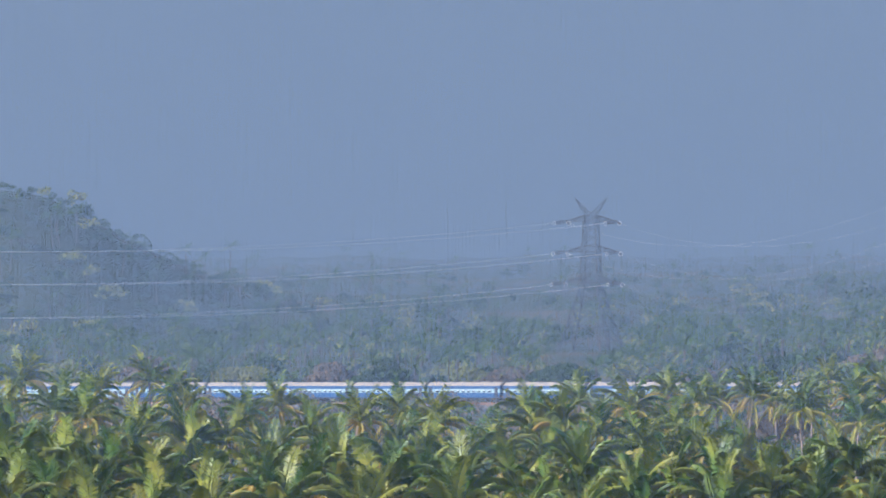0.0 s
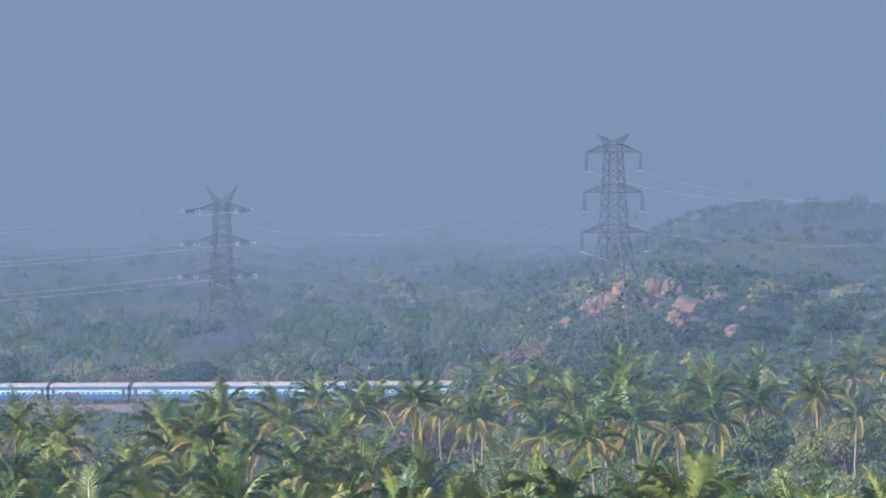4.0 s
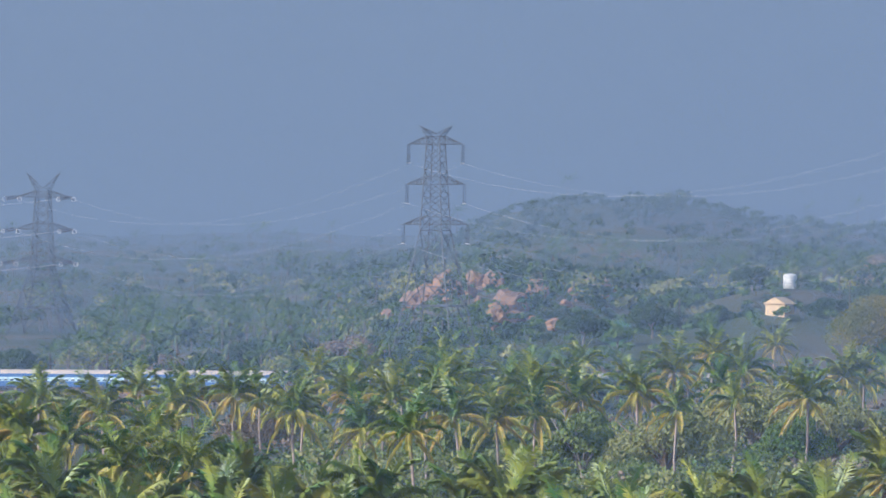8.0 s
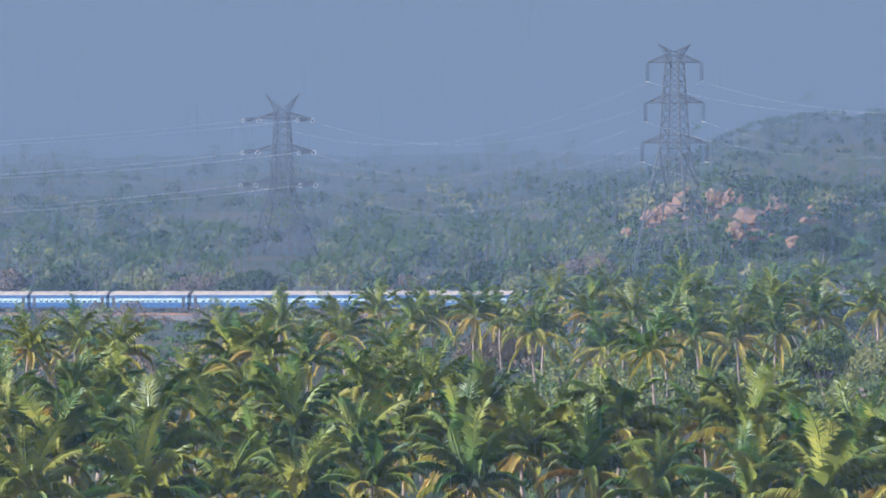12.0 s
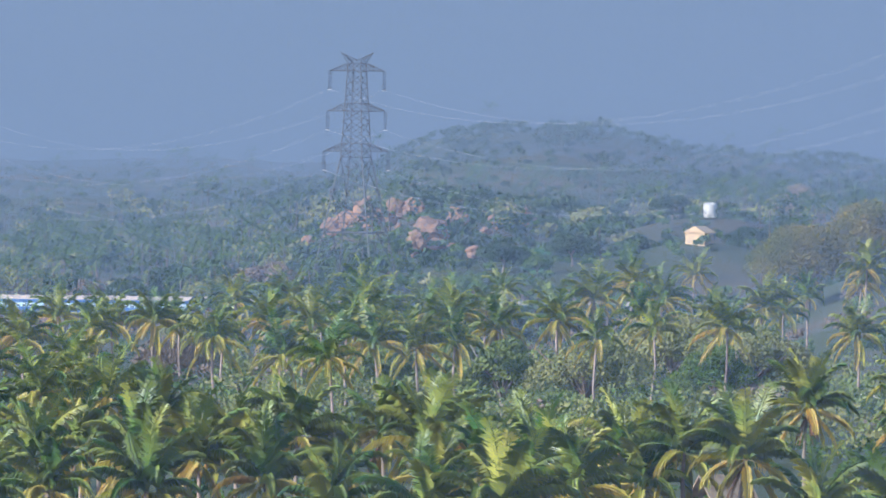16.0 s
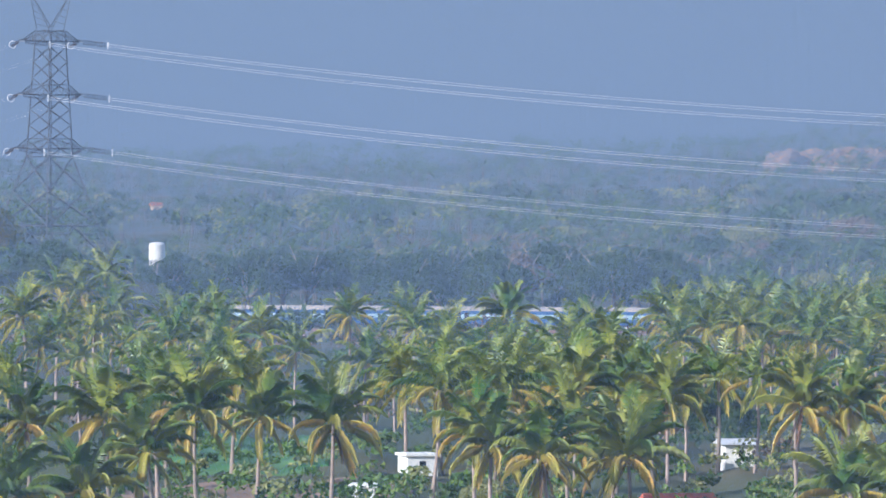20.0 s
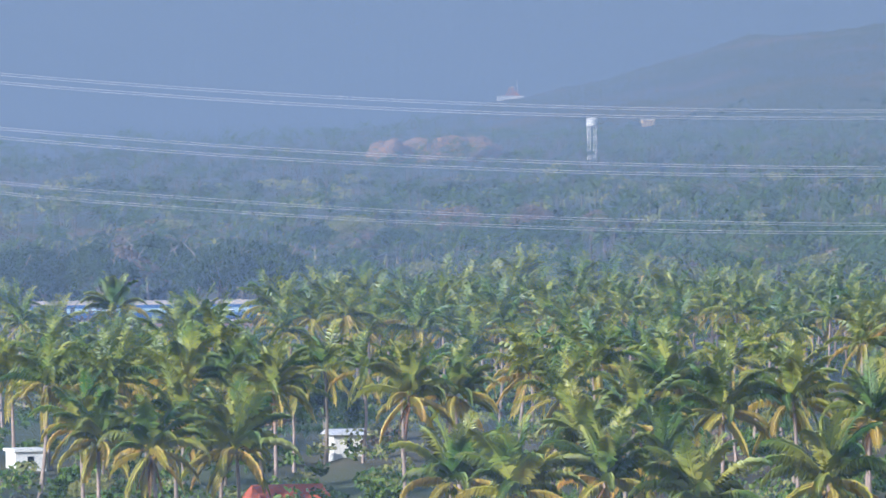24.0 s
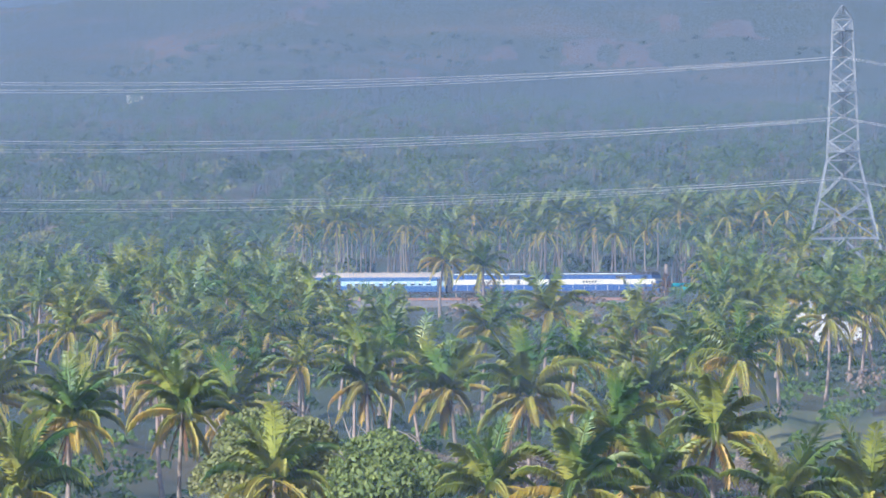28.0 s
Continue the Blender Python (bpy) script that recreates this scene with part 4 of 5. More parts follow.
def attach(k, i, towards):
    """Insulator strings at an arm's tip; gives the point that the conductor leaves from."""
    ob, tips = TOWERS[k]
    p = tip_world(k, i)
    if not ob.name.startswith("tension"):
        q = p - Vector((0, 0, 3.8))
        for o in (-0.2, 0.2):
            s = string_shape(to_local(ob, p + Vector((o, 0, 0))), to_local(ob, q + Vector((o, 0, 0))))
            part("insulator_string", s.mesh("insulator_string", INSUL), ob)
        s = Shape()
        s.beam(to_local(ob, q + Vector((-0.4, 0, 0))), to_local(ob, q + Vector((0.4, 0, 0))), 0.08)
        part("clamp", s.mesh("clamp", WIRE), ob)
        return q
    w = (towards - p)
    w.z = 0
    w.normalize()
    w = (w + Vector((0, 0, -0.12))).normalized()
    q = p + w * 4.4
    side = w.cross(Vector((0, 0, 1))).normalized()
    for o in (-0.28, 0.28):
        up = Vector((0, 0, o))
        s = string_shape(to_local(ob, p + w * 0.5 + side * o + up * 0.8), to_local(ob, q - w * 0.4 + side * o + up * 0.8), 14, 0.2)
        part("insulator_string", s.mesh("insulator_string", INSUL), ob)
    s = Shape()
    ring = [q + side * (0.55 * math.cos(a)) + Vector((0, 0, 0.55 * math.sin(a))) for a in np.linspace(0, 2 * math.pi, 13)]
    s.tube([tuple(to_local(ob, r)) for r in ring], [0.05] * 13, 5)
    part("guard_ring", s.mesh("guard_ring", WIRE, True), ob)
    s = Shape()
    s.beam(to_local(ob, p), to_local(ob, p + w * 0.6), 0.08)
    part("link", s.mesh("link", STEEL), ob)
    return q


def span(k, j, sag, pairs, radius=0.016, slack=0.0, rise=0.10):
    for i0, i1 in pairs:
        a, b = attach(k, i0, tip_world(j, i1)), attach(j, i1, tip_world(k, i0))
        wire(a, b, sag + (slack if i0 % 2 == 0 else -slack), radius=radius, rise=rise)


SAME = [(i, i) for i in range(6)]
span(0, 1, 9, SAME, 0.005)
span(1, 2, 9, SAME, 0.005)
span(2, 3, 7.2, SAME, 0.021, 0.55, 0.17)
for k, u1, d1 in ((0, -3300, 1660), (3, 6200, 1250)):
    for i in range(6):
        p = tip_world(k, i)
        e = spot(u1, d1)
        e = Vector((e.x, e.y, 0)) + (p - Vector((TOWERS[k][0].matrix_world.translation.x, TOWERS[k][0].matrix_world.translation.y, 0)))
        wire(attach(k, i, e), e + Vector((0, 0, 6)), 10)


# ---- railway ----


def rail_point(u):
    d = float(np.interp(u, TRACK_U, TRACK_D))
    a = u / UNIT
    return Vector((d * math.sin(a), d * math.cos(a), EYE - 306 * d / UNIT - 4.15))


RAIL = [rail_point(u) for u in np.linspace(-3000, 5200, 400)]
for _ in range(30):
    RAIL = [RAIL[0]] + [(RAIL[i - 1] + RAIL[i] * 2 + RAIL[i + 1]) / 4 for i in range(1, len(RAIL) - 1)] + [RAIL[-1]]
LEN = [0.0]
for a, b in zip(RAIL, RAIL[1:]):
    LEN.append(LEN[-1] + (b - a).length)


def along(x):
    return Vector([float(np.interp(x, LEN, [p[i] for p in RAIL])) for i in range(3)])


def strip(offsets, name, mat, label, category, kind):
    """A profile of (across, height) swept along the railway."""
    s = Shape()
    pts = RAIL[::4]
    for i, p in enumerate(pts):
        t = (pts[min(i + 1, len(pts) - 1)] - pts[max(i - 1, 0)]).normalized()
        n = Vector((t.y, -t.x, 0)).normalized()
        s.v += [tuple(p + n * o + Vector((0, 0, h))) for o, h in offsets]
    m = len(offsets)
    for i in range(len(pts) - 1):
        for j in range(m - 1):
            s.f.append((i * m + j, i * m + j + 1, (i + 1) * m + j + 1, (i + 1) * m + j))
    return tagged(new(name, s.mesh(name, mat)), label, category, kind=kind)


strip([(-7, -5), (-2.2, -0.45), (2.2, -0.45), (7, -5)], "railway_embankment", BALLAST, "stony brown railway embankment", "embankment", "structure")
for o in (-0.84, 0.84):
    strip([(o - 0.07, -0.4), (o - 0.035, 0.0), (o + 0.035, 0.0), (o + 0.07, -0.4)], "rail", RUST, "rusty steel rail on the embankment", "rail", "structure")


def roof_profile(w, z0, z1, n=10):
    return [(-w + 2 * w * i / n, z0 + (z1 - z0) * (1 - abs(2 * i / n - 1) ** 2.6)) for i in range(n + 1)]


def extrude(s, prof, x0, x1):
    k, n = len(s.v), len(prof)
    s.v += [(x0, y, z) for y, z in prof] + [(x1, y, z) for y, z in prof]
    s.f += [(k + i, k + i + 1, k + n + i + 1, k + n + i) for i in range(n - 1)]
    s.f += [tuple(k + i for i in range(n))[::-1], tuple(k + n + i for i in range(n))]


def boxm(name, lo, hi, mat):
    s = Shape()
    s.box(lo, hi)
    return s.mesh(name, mat)


WINDOW = boxm("window", (-0.40, -0.03, -0.27), (0.40, 0.03, 0.27), GLASS)
WSHUT = boxm("shutter", (-0.39, -0.045, 0.03), (0.39, -0.031, 0.26), SHUTTER)
DOOR = boxm("door", (-0.42, -0.04, -1.0), (0.42, 0.03, 0.95), COACH_DARK)


def wheel_mesh():
    s = Shape()
    s.tube([(0, -0.07, 0), (0, 0.07, 0)], (0.46, 0.46), 12)
    s.f.append(tuple(range(12))[::-1])
    return s.mesh("wheel", COACH_DARK)


WHEEL = wheel_mesh()


def bogie_mesh():
    s = Shape()
    for y in (-1.05, 0.95):
        s.box((-1.7, y, 0.45), (1.7, y + 0.1, 0.8))
        s.box((-0.5, y, 0.3), (0.5, y + 0.1, 0.95))
    s.box((-0.3, -1.0, 0.5), (0.3, 1.0, 0.85))
    return s.mesh("bogie", COACH_DARK)


BOGIE = bogie_mesh()
L2 = 10.65
s = Shape()
extrude(s, roof_profile(1.62, 3.42, 4.2), -L2, L2)
ROOF_MESH = s.mesh("roof", COACH_ROOF, False)
s = Shape()
s.tube([(0, 0, 4.12), (0, 0, 4.34)], (0.22, 0.16), 8)
VENT = s.mesh("roof_vent", COACH_ROOF)
BAND = {}
for key, (z0, z1, w, mat) in {"sill": (1.05, 2.02, 1.60, COACH_BLUE), "waist": (2.02, 2.82, 1.59, COACH_LIGHT), "cant": (2.82, 3.46, 1.60, COACH_BLUE), "pale_sill": (1.05, 2.02, 1.60, COACH_LIGHT)}.items():
    BAND[key] = boxm(key, (-L2, -w, z0), (L2, w, z1), mat)
UNDER = boxm("underframe", (-L2 + 0.1, -1.35, 0.72), (L2 - 0.1, 1.35, 1.05), COACH_DARK)
BATTERY = boxm("battery_box", (-1.2, -1.45, 0.35), (1.2, 1.45, 0.75), COACH_DARK)
GANGWAY = boxm("gangway", (-0.42, -0.85, 0.9), (0.42, 0.85, 3.5), COACH_DARK)


def coach(m, pale, doors_tan):
    ob = thing("railway_coach", m, "blue passenger coach with pale window band and beige roof" if not pale else "light blue passenger coach with beige roof", "train coach", "coaches of the train")
    part("roof", ROOF_MESH, ob, "dusty beige curved roof")
    for i in range(6):
        part("roof_vent", VENT, ob, "", pose(-L2 + 1.8 + i * 3.55, 0, 0))
    part("body_side", BAND["pale_sill" if pale else "sill"], ob)
    part("window_band", BAND["waist"], ob, "pale blue window band")
    part("cant_rail", BAND["cant"], ob)
    part("underframe", UNDER, ob)
    part("battery_box", BATTERY, ob)
    part("gangway", GANGWAY, ob, "", pose(L2 + 0.42, 0, 0))
    for x in (-7.4, 7.4):
        b = part("bogie", BOGIE, ob, "", pose(x, 0, 0))
        for dx in (-1.4, 1.4):
            part("wheel", WHEEL, b, "", pose(dx, -0.84, 0.46))
    for i in range(11):
        w = part("window", WINDOW, ob, "", pose(-7.6 + i * 1.52, -1.6, 2.38))
        part("shutter", WSHUT, w)
    for x in (-9.6, 9.6):
        part("door", DOOR, ob, "dark recessed end door", pose(x, -1.6, 2.15))
    return ob


def loco(m):
    ob = thing("diesel_locomotive", m, "blue and cream diesel locomotive with a dark roof", "locomotive", "locomotives of the train")
    H = 9.3
    part("body_side", boxm("body_side", (-H, -1.45, 1.15), (H, 1.45, 2.15), LOCO_BLUE), ob)
    part("cream_band", boxm("cream_band", (-H, -1.46, 2.15), (H - 0.4, 1.46, 3.0), LOCO_CREAM), ob, "cream painted band")
    part("upper_side", boxm("upper_side", (-H, -1.45, 3.0), (H - 1.0, 1.45, 3.65), LOCO_BLUE), ob)
    s = Shape()
    extrude(s, roof_profile(1.4, 3.65, 4.1), -H, H - 1.2)
    part("roof", s.mesh("roof", COACH_DARK), ob, "dark grey roof")
    part("frame", boxm("frame", (-H - 0.3, -1.4, 0.75), (H + 0.3, 1.4, 1.15), COACH_DARK), ob)
    part("fuel_tank", boxm("fuel_tank", (-2.4, -1.3, 0.2), (2.4, 1.3, 0.75), COACH_DARK), ob)
    for x, w in ((-7.5, 1.6), (-4.6, 1.2), (-1.8, 2.4), (2.6, 1.8)):
        part("roof_panel", boxm("roof_panel", (x - w, -1.25, 3.80), (x + w, -0.75, 3.93), SHUTTER), ob, "pale roof panel")
    part("cab_window", boxm("cab_window", (H - 3.0, -1.48, 2.95), (H - 1.9, -1.44, 3.5), GLASS), ob)
    part("radiator_grille", boxm("radiator_grille", (1.6, -1.5, 3.05), (3.4, -1.45, 3.55), COACH_DARK), ob)
    part("cab_door", boxm("cab_door", (3.0, -1.5, 2.2), (3.5, -1.455, 2.9), COACH_DARK), ob)
    for i in range(5):
        part("lettering_bar", boxm("lettering_bar", (-4.6 + i * 0.55, -1.475, 2.42), (-4.25 + i * 0.55, -1.455, 2.76), COACH_DARK), ob)
    s = Shape()
    s.box((H - 1.0, -1.3, 1.15), (H + 0.2, 1.3, 2.6))
    part("nose", s.mesh("nose", LOCO_BLUE), ob)
    for x in (-6.0, 6.0):
        b = part("bogie", BOGIE, ob, "", pose(x, 0, 0))
        for dx in (-1.6, 0, 1.6):
            part("wheel", WHEEL, b, "", pose(dx, -0.84, 0.46))
    for x in np.linspace(-8.6, 8.6, 9):
        part("railing_post", boxm("railing_post", (x - 0.03, -1.5, 1.15), (x + 0.03, -1.46, 2.0), LOCO_CREAM), ob)
    return ob


def on_rail(mid_x):
    a, b = along(mid_x - 7.4), along(mid_x + 7.4)
    t = (b - a).normalized()
    p = (a + b) / 2
    return Matrix.Translation(p) @ t.to_track_quat("X", "Z").to_matrix().to_4x4()


head = float(np.interp(4170, np.linspace(-3000, 5200, 400), LEN))
x = head - 9.6
for i in range(2):
    loco(on_rail(x))
    x -= 19.9
x -= 1.4
trng = random.Random(3)
count = 0
while x > 20 and count < 30:
    coach(on_rail(x), count > 27, True)
    x -= 22.3
    count += 1


# ---- boulders ----
def boulder(u, d, r, seed, up=0.0, group="boulders of the hill", squash=0.75):
    rng = random.Random(seed)
    bm = bmesh.new()
    bmesh.ops.create_icosphere(bm, subdivisions=3, radius=1.0)
    off = Vector((rng.uniform(-50, 50), rng.uniform(-50, 50), rng.uniform(-50, 50)))
    sx, sy, sz = r * rng.uniform(0.8, 1.25), r * rng.uniform(0.8, 1.2), r * squash * rng.uniform(0.8, 1.2)
    for v in bm.verts:
        k = 1 + 0.45 * noise.noise(v.co * 1.2 + off) + 0.2 * noise.noise(v.co * 2.9 + off) - 0.12 * abs(noise.noise(v.co * 2.0 - off))
        v.co = Vector((v.co.x * sx * k, v.co.y * sy * k, v.co.z * sz * k))
    me = bpy.data.meshes.new("boulder")
    bm.to_mesh(me)
    bm.free()
    me.materials.append(ROCK)
    p = spot(u, d, r * squash * 0.45 + up)
    ob = new("boulder", me)
    ob.matrix_world = pose(p.x, p.y, p.z, 0, 0, rng.uniform(0, 360))
    tagged(ob, "orange-brown weathered granite boulder on scrubby hill", "boulder", group)


BOULDERS = [(-36, 150, 2.6), (-20, 138, 2.2), (-8, 128, 2.0), (4, 140, 2.8), (18, 150, 2.9), (34, 160, 2.3), (-44, 166, 1.9), (0, 168, 2.0), (-12, 160, 2.2), (62, 168, 1.6),
            (70, 128, 1.9), (84, 122, 1.7), (98, 118, 2.2), (104, 132, 2.3), (94, 142, 1.8), (110, 146, 1.3), (124, 184, 2.0), (140, 190, 3.2), (158, 196, 2.0), (106, 214, 1.9), (108, 198, 1.4),
            (181, 140, 1.6), (178, 164, 1.5), (164, 176, 1.4), (210, 228, 1.4), (192, 172, 1.2), (282, 124, 2.3), (296, 120, 2.6), (302, 132, 2.0), (288, 134, 1.6), (246, 168, 1.3), (-84, 170, 1.1), (232, 190, 1.2)]
for i, (u, v, r) in enumerate(BOULDERS):
    best = min((abs((EYE - float(land(u, d)) - r * 0.7) * UNIT / d - v), d) for d in range(1600, 1830, 5))
    boulder(u, best[1], r * 1.15, 300 + i, 1.3, squash=(0.7, 0.95, 0.8)[i % 3])
    for k in range(2):
        rr = random.Random(700 + i * 3 + k)
        boulder(u + rr.uniform(-18, 18), best[1] - rr.uniform(4, 16), r * rr.uniform(0.3, 0.5), 500 + i * 3 + k, 0.3)
for i in range(16):
    rng = random.Random(900 + i)
    boulder(2330 + i * 12 + rng.uniform(-6, 6), 2790 + rng.uniform(-25, 25), rng.uniform(3.5, 7.5), 400 + i, rng.uniform(-1, 2), "boulders of the far outcrop", 0.8)


# ---- buildings ----
def house(name, label, u, d, yaw, w, dp, h, roof_h, wall_mat, roof_mat, z_up=0.0, windows=3, gable=True, category="house"):
    p = spot(u, d, z_up)
    ob = thing(name, pose(p.x, p.y, p.z, 0, 0, yaw), label, category)
    part("wall", boxm("wall", (-w / 2, -dp / 2, -1.0), (w / 2, dp / 2, h), wall_mat), ob)
    s = Shape()
    e = 0.4
    if gable:
        x0, x1, y0, y1 = -w / 2 - e, w / 2 + e, -dp / 2 - e, dp / 2 + e
        s.add([(x0, y0, h), (x1, y0, h), (x1, y1, h), (x0, y1, h), (x0, 0, h + roof_h), (x1, 0, h + roof_h)], [(0, 1, 5, 4), (2, 3, 4, 5), (0, 4, 3), (1, 2, 5), (3, 2, 1, 0)])
    else:
        s.box((-w / 2 - 0.2, -dp / 2 - 0.2, h + 0.003), (w / 2 + 0.2, dp / 2 + 0.2, h + max(roof_h, 0.2)))
    part("roof", s.mesh("roof", roof_mat), ob)
    for i in range(windows):
        x = -w / 2 + w * (i + 0.5) / windows
        wn_ = part("window", boxm("window", (x - 0.3, -dp / 2 - 0.02, h * 0.45), (x + 0.3, -dp / 2 + 0.05, h * 0.75), GLASS), ob)
        part("sill", boxm("sill", (x - 0.38, -dp / 2 - 0.12, h * 0.45 - 0.1), (x + 0.38, -dp / 2 - 0.003, h * 0.45 - 0.003), wall_mat), wn_)
    return ob


def depth_at(u, v, d0, d1, up=0.0):
    return min((abs((EYE - float(land(u, d)) - up) * UNIT / d - v), d) for d in range(d0, d1, 5))[1]


house("gabled_house", "cream gabled house with pale roof among trees", 610, 1650, 58, 4.0, 4.6, 2.1, 1.4, PLASTER_Y, PLASTER_Y, windows=1)
house("low_shed", "long low shed with white sheet roof", 938, 900, 8, 4.6, 3, 1.1, 0.6, PLASTER, SHEET, windows=1)
house("village_house", "small white flat-roofed house under palms", 1691, 700, 10, 2.8, 3, 1.7, 0.25, PLASTER, PLASTER, gable=False, windows=1)
house("village_house", "small white flat-roofed house among palms", 1594, 628, -8, 1.9, 3, 1.8, 0.25, PLASTER, PLASTER, gable=False, windows=1)
house("village_shed", "small white sheet-roofed shed in the grove", 2257, 715, 5, 3, 3, 2.0, 0.5, PLASTER, SHEET, windows=1)
house("tiled_house", "low house with red clay tile roof", 2152, 612, 12, 5.0, 4.5, 1.5, 1.2, PLASTER, TILE)
house("farm_house", "pale farmhouse with blue-grey gable roof among palms", 4445, 985, -10, 9, 6, 3.6, 2.0, PLASTER, SHEET)
house("far_building", "far pale building below the hills", 4457, depth_at(4457, 23, 2400, 4300, 4), 0, 8, 6, 4, 0.5, PLASTER_Y, PLASTER, gable=False)
house("far_building", "far pale low building below the hills", 2795, depth_at(2795, -7, 2600, 4400, 3), 0, 6, 5, 3, 0.4, PLASTER_Y, PLASTER, gable=False, windows=2)
house("far_building", "far pale low building below the hills", 3256, depth_at(3256, 2, 2600, 4400, 2), 0, 6, 5, 2.4, 0.4, PLASTER, PLASTER, gable=False, windows=2)


house("low_shed", "far white sheet-roofed shed on the hillside", 696, depth_at(696, 152, 1650, 2300, 2), 20, 5, 3.5, 1.2, 0.8, PLASTER, SHEET, windows=1)
house("low_shed", "far pale sheet-roofed shed among trees", 805, depth_at(805, 142, 1650, 2300, 2), -10, 5, 3.5, 1.2, 0.6, PLASTER, SHEET, windows=1)
house("tiled_house", "far small house with orange tile roof among trees", 1922, depth_at(1922, 168, 1560, 2300, 3), 15, 4.5, 4, 1.8, 1.8, PLASTER_Y, TILE, windows=1)
house("low_shed", "long low shed with bright sheet roof behind the palms", 2040, 1480, 0, 5.5, 3, 3.8, 0.25, PLASTER, SHEET, gable=False, windows=1)
house("tiled_house", "far small pale house among hazy trees", 1225, depth_at(1225, 122, 1560, 2500, 3), 5, 3.0, 3.5, 1.5, 1.0, PLASTER_Y, TILE, windows=1)


def tank(u, d, r, h, leg, label, yaw=0):
    p = spot(u, d)
    ob = thing("water_tank", pose(p.x, p.y, p.z, 0, 0, yaw), label, "water tank")
    s = Shape()
    s.tube([(0, 0, leg), (0, 0, leg + 0.15), (0, 0, leg + h), (0, 0, leg + h + 0.35), (0, 0, leg + h + 0.4)], (r * 0.98, r, r, r * 0.6, 0.3), 24)
    part("drum", s.mesh("drum", PLASTER), ob)
    if leg > 0.5:
        for i in range(6):
            a = i * math.pi / 3
            q = Shape()
            q.beam((math.cos(a) * r * 0.85, math.sin(a) * r * 0.85, -0.5), (math.cos(a) * r * 0.85, math.sin(a) * r * 0.85, leg), 0.2)
            part("column", q.mesh("column", PLASTER), ob)
        for z in np.arange(leg * 0.33, leg, leg * 0.33):
            q = Shape()
            for i in range(6):
                a, b = i * math.pi / 3, (i + 1) * math.pi / 3
                q.beam((math.cos(a) * r * 0.85, math.sin(a) * r * 0.85, z), (math.cos(b) * r * 0.85, math.sin(b) * r * 0.85, z), 0.14)
            part("ring_beam", q.mesh("ring_beam", PLASTER), ob)
    return ob


tank(628, 1730, 1.5, 2.3, 0.6, "white round water tank on the hillside")
tank(1227, 1400, 1.45, 2.8, 13.6, "white round water tank on columns above dark trees")
tank(2697, 2950, 2.1, 2.6, 12.5, "tall water tower on thin columns")


def hut():
    p = spot(657, 596)
    ob = thing("thatched_hut", pose(p.x, p.y, p.z, 0, 0, 28), "thatched hut with brown palm-leaf roof", "hut")
    part("wall", boxm("wall", (-1.5, -1.4, -0.5), (1.5, 1.4, 2.0), THATCH), ob)
    for side in (-1, 1):
        s = Shape()
        s.add([(-2.1, side * 2.1, 1.5), (2.1, side * 2.1, 1.5), (2.1, 0, 3.6), (-2.1, 0, 3.6), (-2.1, side * 2.1, 1.7), (2.1, side * 2.1, 1.7), (2.1, 0, 3.8), (-2.1, 0, 3.8)],
              [(0, 1, 2, 3), (7, 6, 5, 4), (0, 4, 5, 1), (1, 5, 6, 2), (2, 6, 7, 3), (3, 7, 4, 0)])
        part("roof", s.mesh("roof", THATCH), ob)


hut()


def dead_palm(u, d, h):
    p = spot(u, d)
    ob = thing("dead_palm", pose(p.x, p.y, p.z), "dead brown palm trunk wrapped in dry fronds", "palm tree")
    s = Shape()
    s.tube([(0, 0, -0.5), (0.1, 0, h * 0.5), (0, 0, h)], (0.3, 0.26, 0.24), 8)
    part("trunk", s.mesh("trunk", TRUNK, True), ob)
    for i in range(12):
        part("dead_frond", DEAD_FROND, ob, "dry brown hanging frond", pose(0, 0, h - 0.2 - 0.12 * (i % 3), 0, 0, i * 137) @ pose(0, 0, 0, 0, 12 + 2 * (i % 4)) @ Matrix.Scale(0.85 * h / 3.4, 4))


dead_palm(4172, 1165, 4.8)


def tarpaulin(u, d):
    p = spot(u, d)
    ob = thing("tarpaulin_shelter", pose(p.x, p.y, p.z, 0, 0, 6), "turquoise tarpaulin shelter beside the railway", "shelter")
    s = Shape()
    s.add([(-1.6, -1.2, 0.9), (1.6, -1.2, 0.9), (1.6, 0, 1.7), (-1.6, 0, 1.75), (-1.6, 1.2, 0.9), (1.6, 1.2, 0.9), (-1.6, -1.2, 0.84), (1.6, -1.2, 0.84), (1.6, 0, 1.64), (-1.6, 0, 1.69), (-1.6, 1.2, 0.84), (1.6, 1.2, 0.84)],
          [(0, 1, 2, 3), (3, 2, 5, 4), (9, 8, 7, 6), (10, 11, 8, 9), (0, 6, 7, 1), (4, 5, 11, 10)])
    part("sheet", s.mesh("sheet", TARP), ob)
    for x in (-1.5, 1.5):
        for y in (-1.1, 1.1):
            q = Shape()
            q.beam((x, y, -0.4), (x, y, 0.88), 0.05)
            part("pole", q.mesh("pole", BARK), ob)


tarpaulin(4200, 1168)


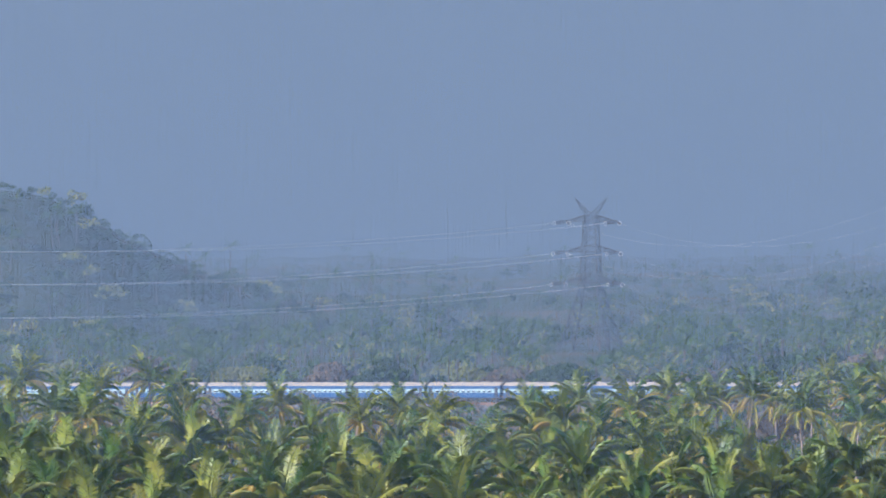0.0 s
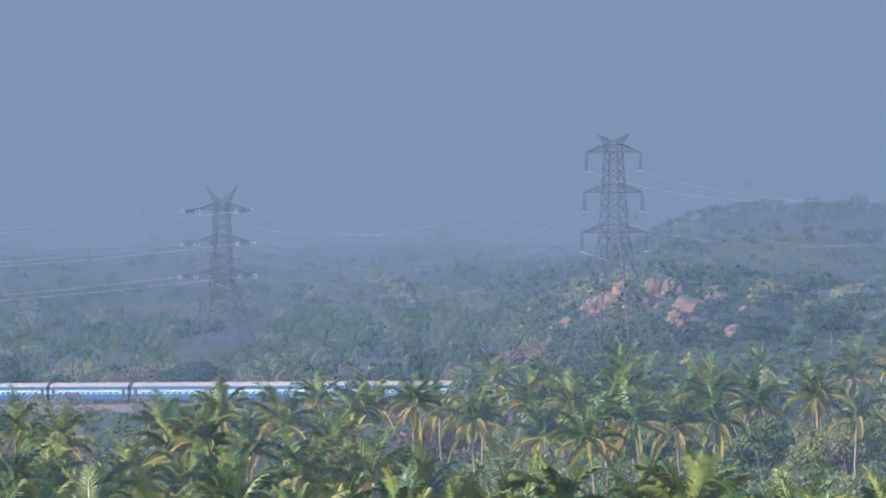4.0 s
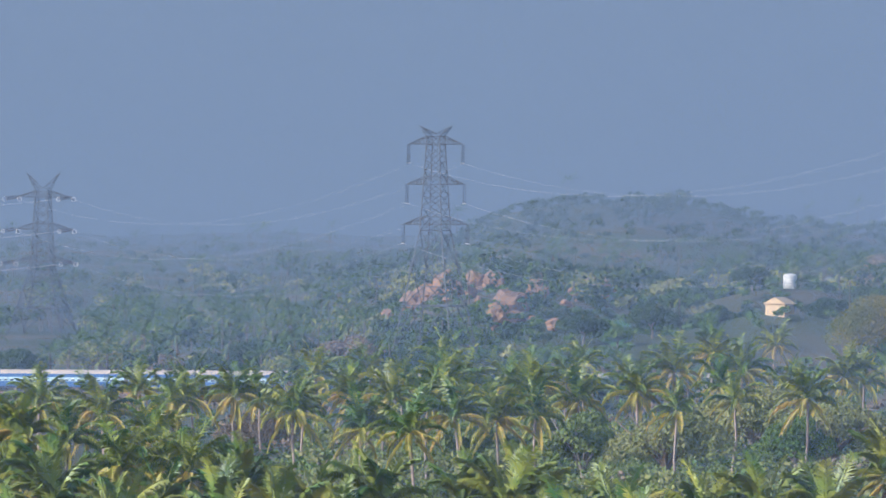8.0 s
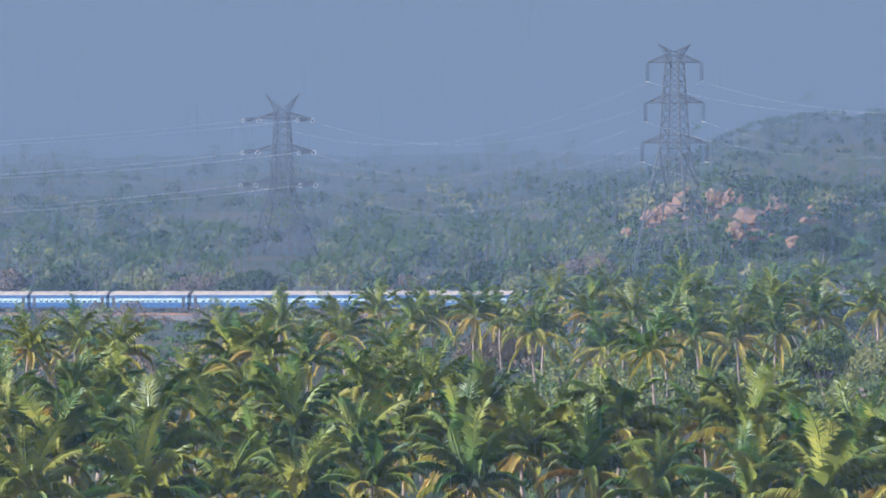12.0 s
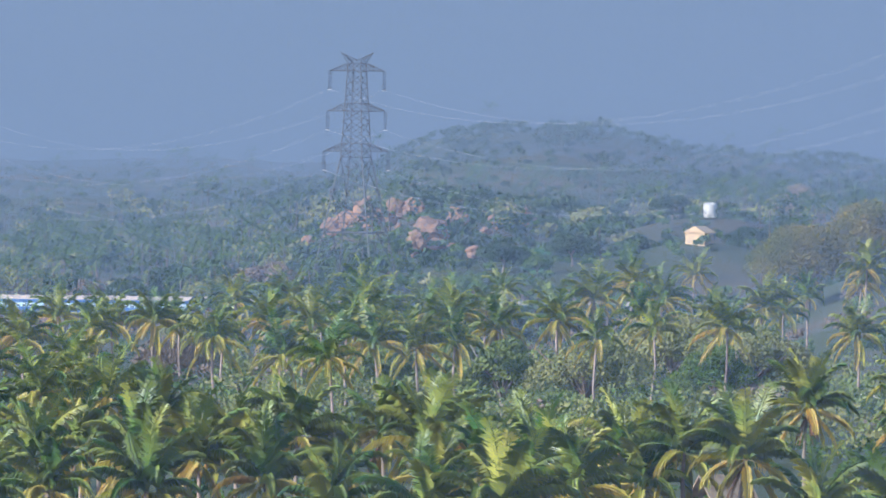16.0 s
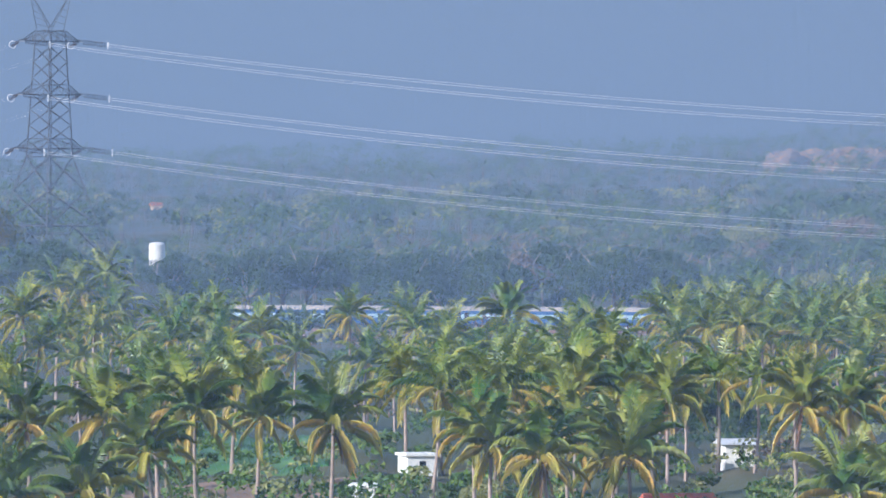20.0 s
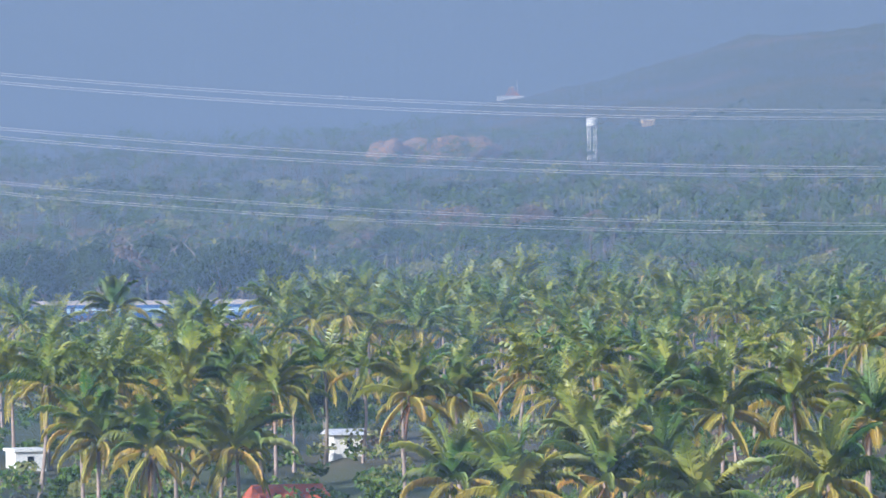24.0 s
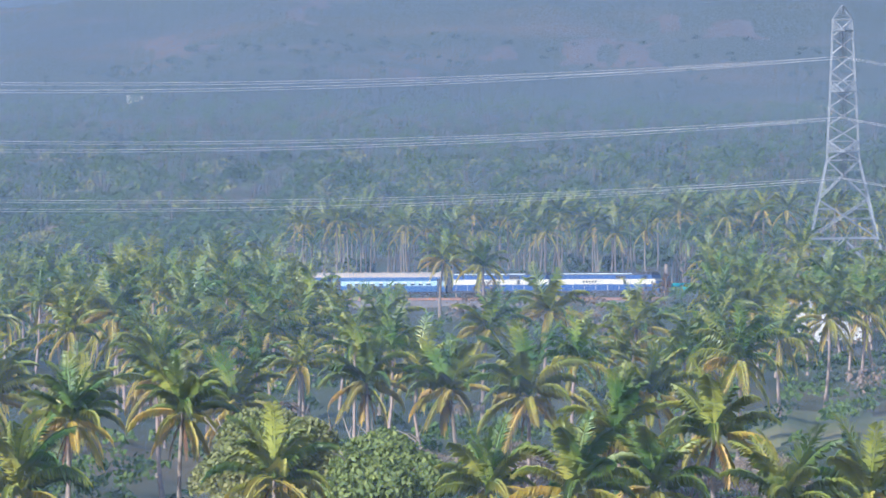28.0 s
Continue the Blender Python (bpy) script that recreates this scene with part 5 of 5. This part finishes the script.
def temple(u, d):
    p = spot(u, d)
    ob = thing("hill_temple", pose(p.x, p.y, p.z), "far white platform with a stepped reddish temple tower", "temple")
    part("platform", boxm("platform", (-7, -4, -3), (7, 4, 0.9), PLASTER), ob)
    for k, (w, z) in enumerate(((3.6, 0.9), (2.8, 2.3), (2.0, 3.6), (1.2, 4.8))):
        part("tier", boxm("tier", (-w + 1, -w * 0.6, z + 0.003), (w + 1, w * 0.6, z + 1.5), TILE if k < 3 else PLASTER_Y), ob)
    q = Shape()
    q.beam((4, 0, 1.8), (4, 0, 9.5), 0.18)
    part("flag_mast", q.mesh("flag_mast", PLASTER), ob)


temple(2553, depth_at(2553, -50, 3300, 4600))


def field(name, label, u0, u1, d0, d1, mat):
    us, ds = np.linspace(u0, u1, 30), np.linspace(d0, d1, 22)
    s = Shape()
    for i, u in enumerate(us):
        for j, d in enumerate(ds):
            x, y = i / 14.5 - 1, j / 10.5 - 1
            rim = 1 - (x ** 4 + y ** 4) - 0.9 * noise.noise(Vector((u * 0.02, d * 0.05, 3.0)))
            s.v.append(tuple(spot(u, d, 0.12 if rim > 0.35 else -0.8)))
    s.f = [(i * 22 + j, i * 22 + j + 1, i * 22 + j + 23, i * 22 + j + 22) for i in range(29) for j in range(21)]
    tagged(new(name, s.mesh(name, mat)), label, "field", kind="structure")


SLOPE = material("bare_slope", (0.20, 0.125, 0.095), 0.95, (0.12, 0.09, 0.06), 0.02, fine=(0.15, 0.105, 0.075))
EARTH = material("bare_earth", (0.26, 0.15, 0.10), 0.95, (0.17, 0.115, 0.075), 0.05, fine=(0.22, 0.15, 0.09))
field("field", "small bright green crop field below the boulder hill", 290, 350, 1640, 1720, FIELD)
field("field", "bare reddish field below the boulder hill", 170, 500, 1520, 1620, EARTH)
field("field", "green plot under the palms near the village", 1150, 1560, 690, 790, FIELD)
field("field", "bare brown yard beside the palms", 1150, 1700, 630, 680, EARTH)
field("field", "dry straw-coloured field behind palms", 4150, 4600, 700, 800, GRASS)
for u, w, v0, v1 in ((3890, 40, -54, -72), (4090, 105, -40, -78), (4170, 45, -98, -114), (4310, 70, -90, -112), (3740, 18, -20, -32), (3330, 90, -60, -100), (3560, 40, -120, -190)):
    field("bare_slope", "bare reddish rock slope on the far hill", u - w, u + w, depth_at(u, v0, 3300, 4500), depth_at(u, v1, 3300, 4500) + 40, SLOPE)
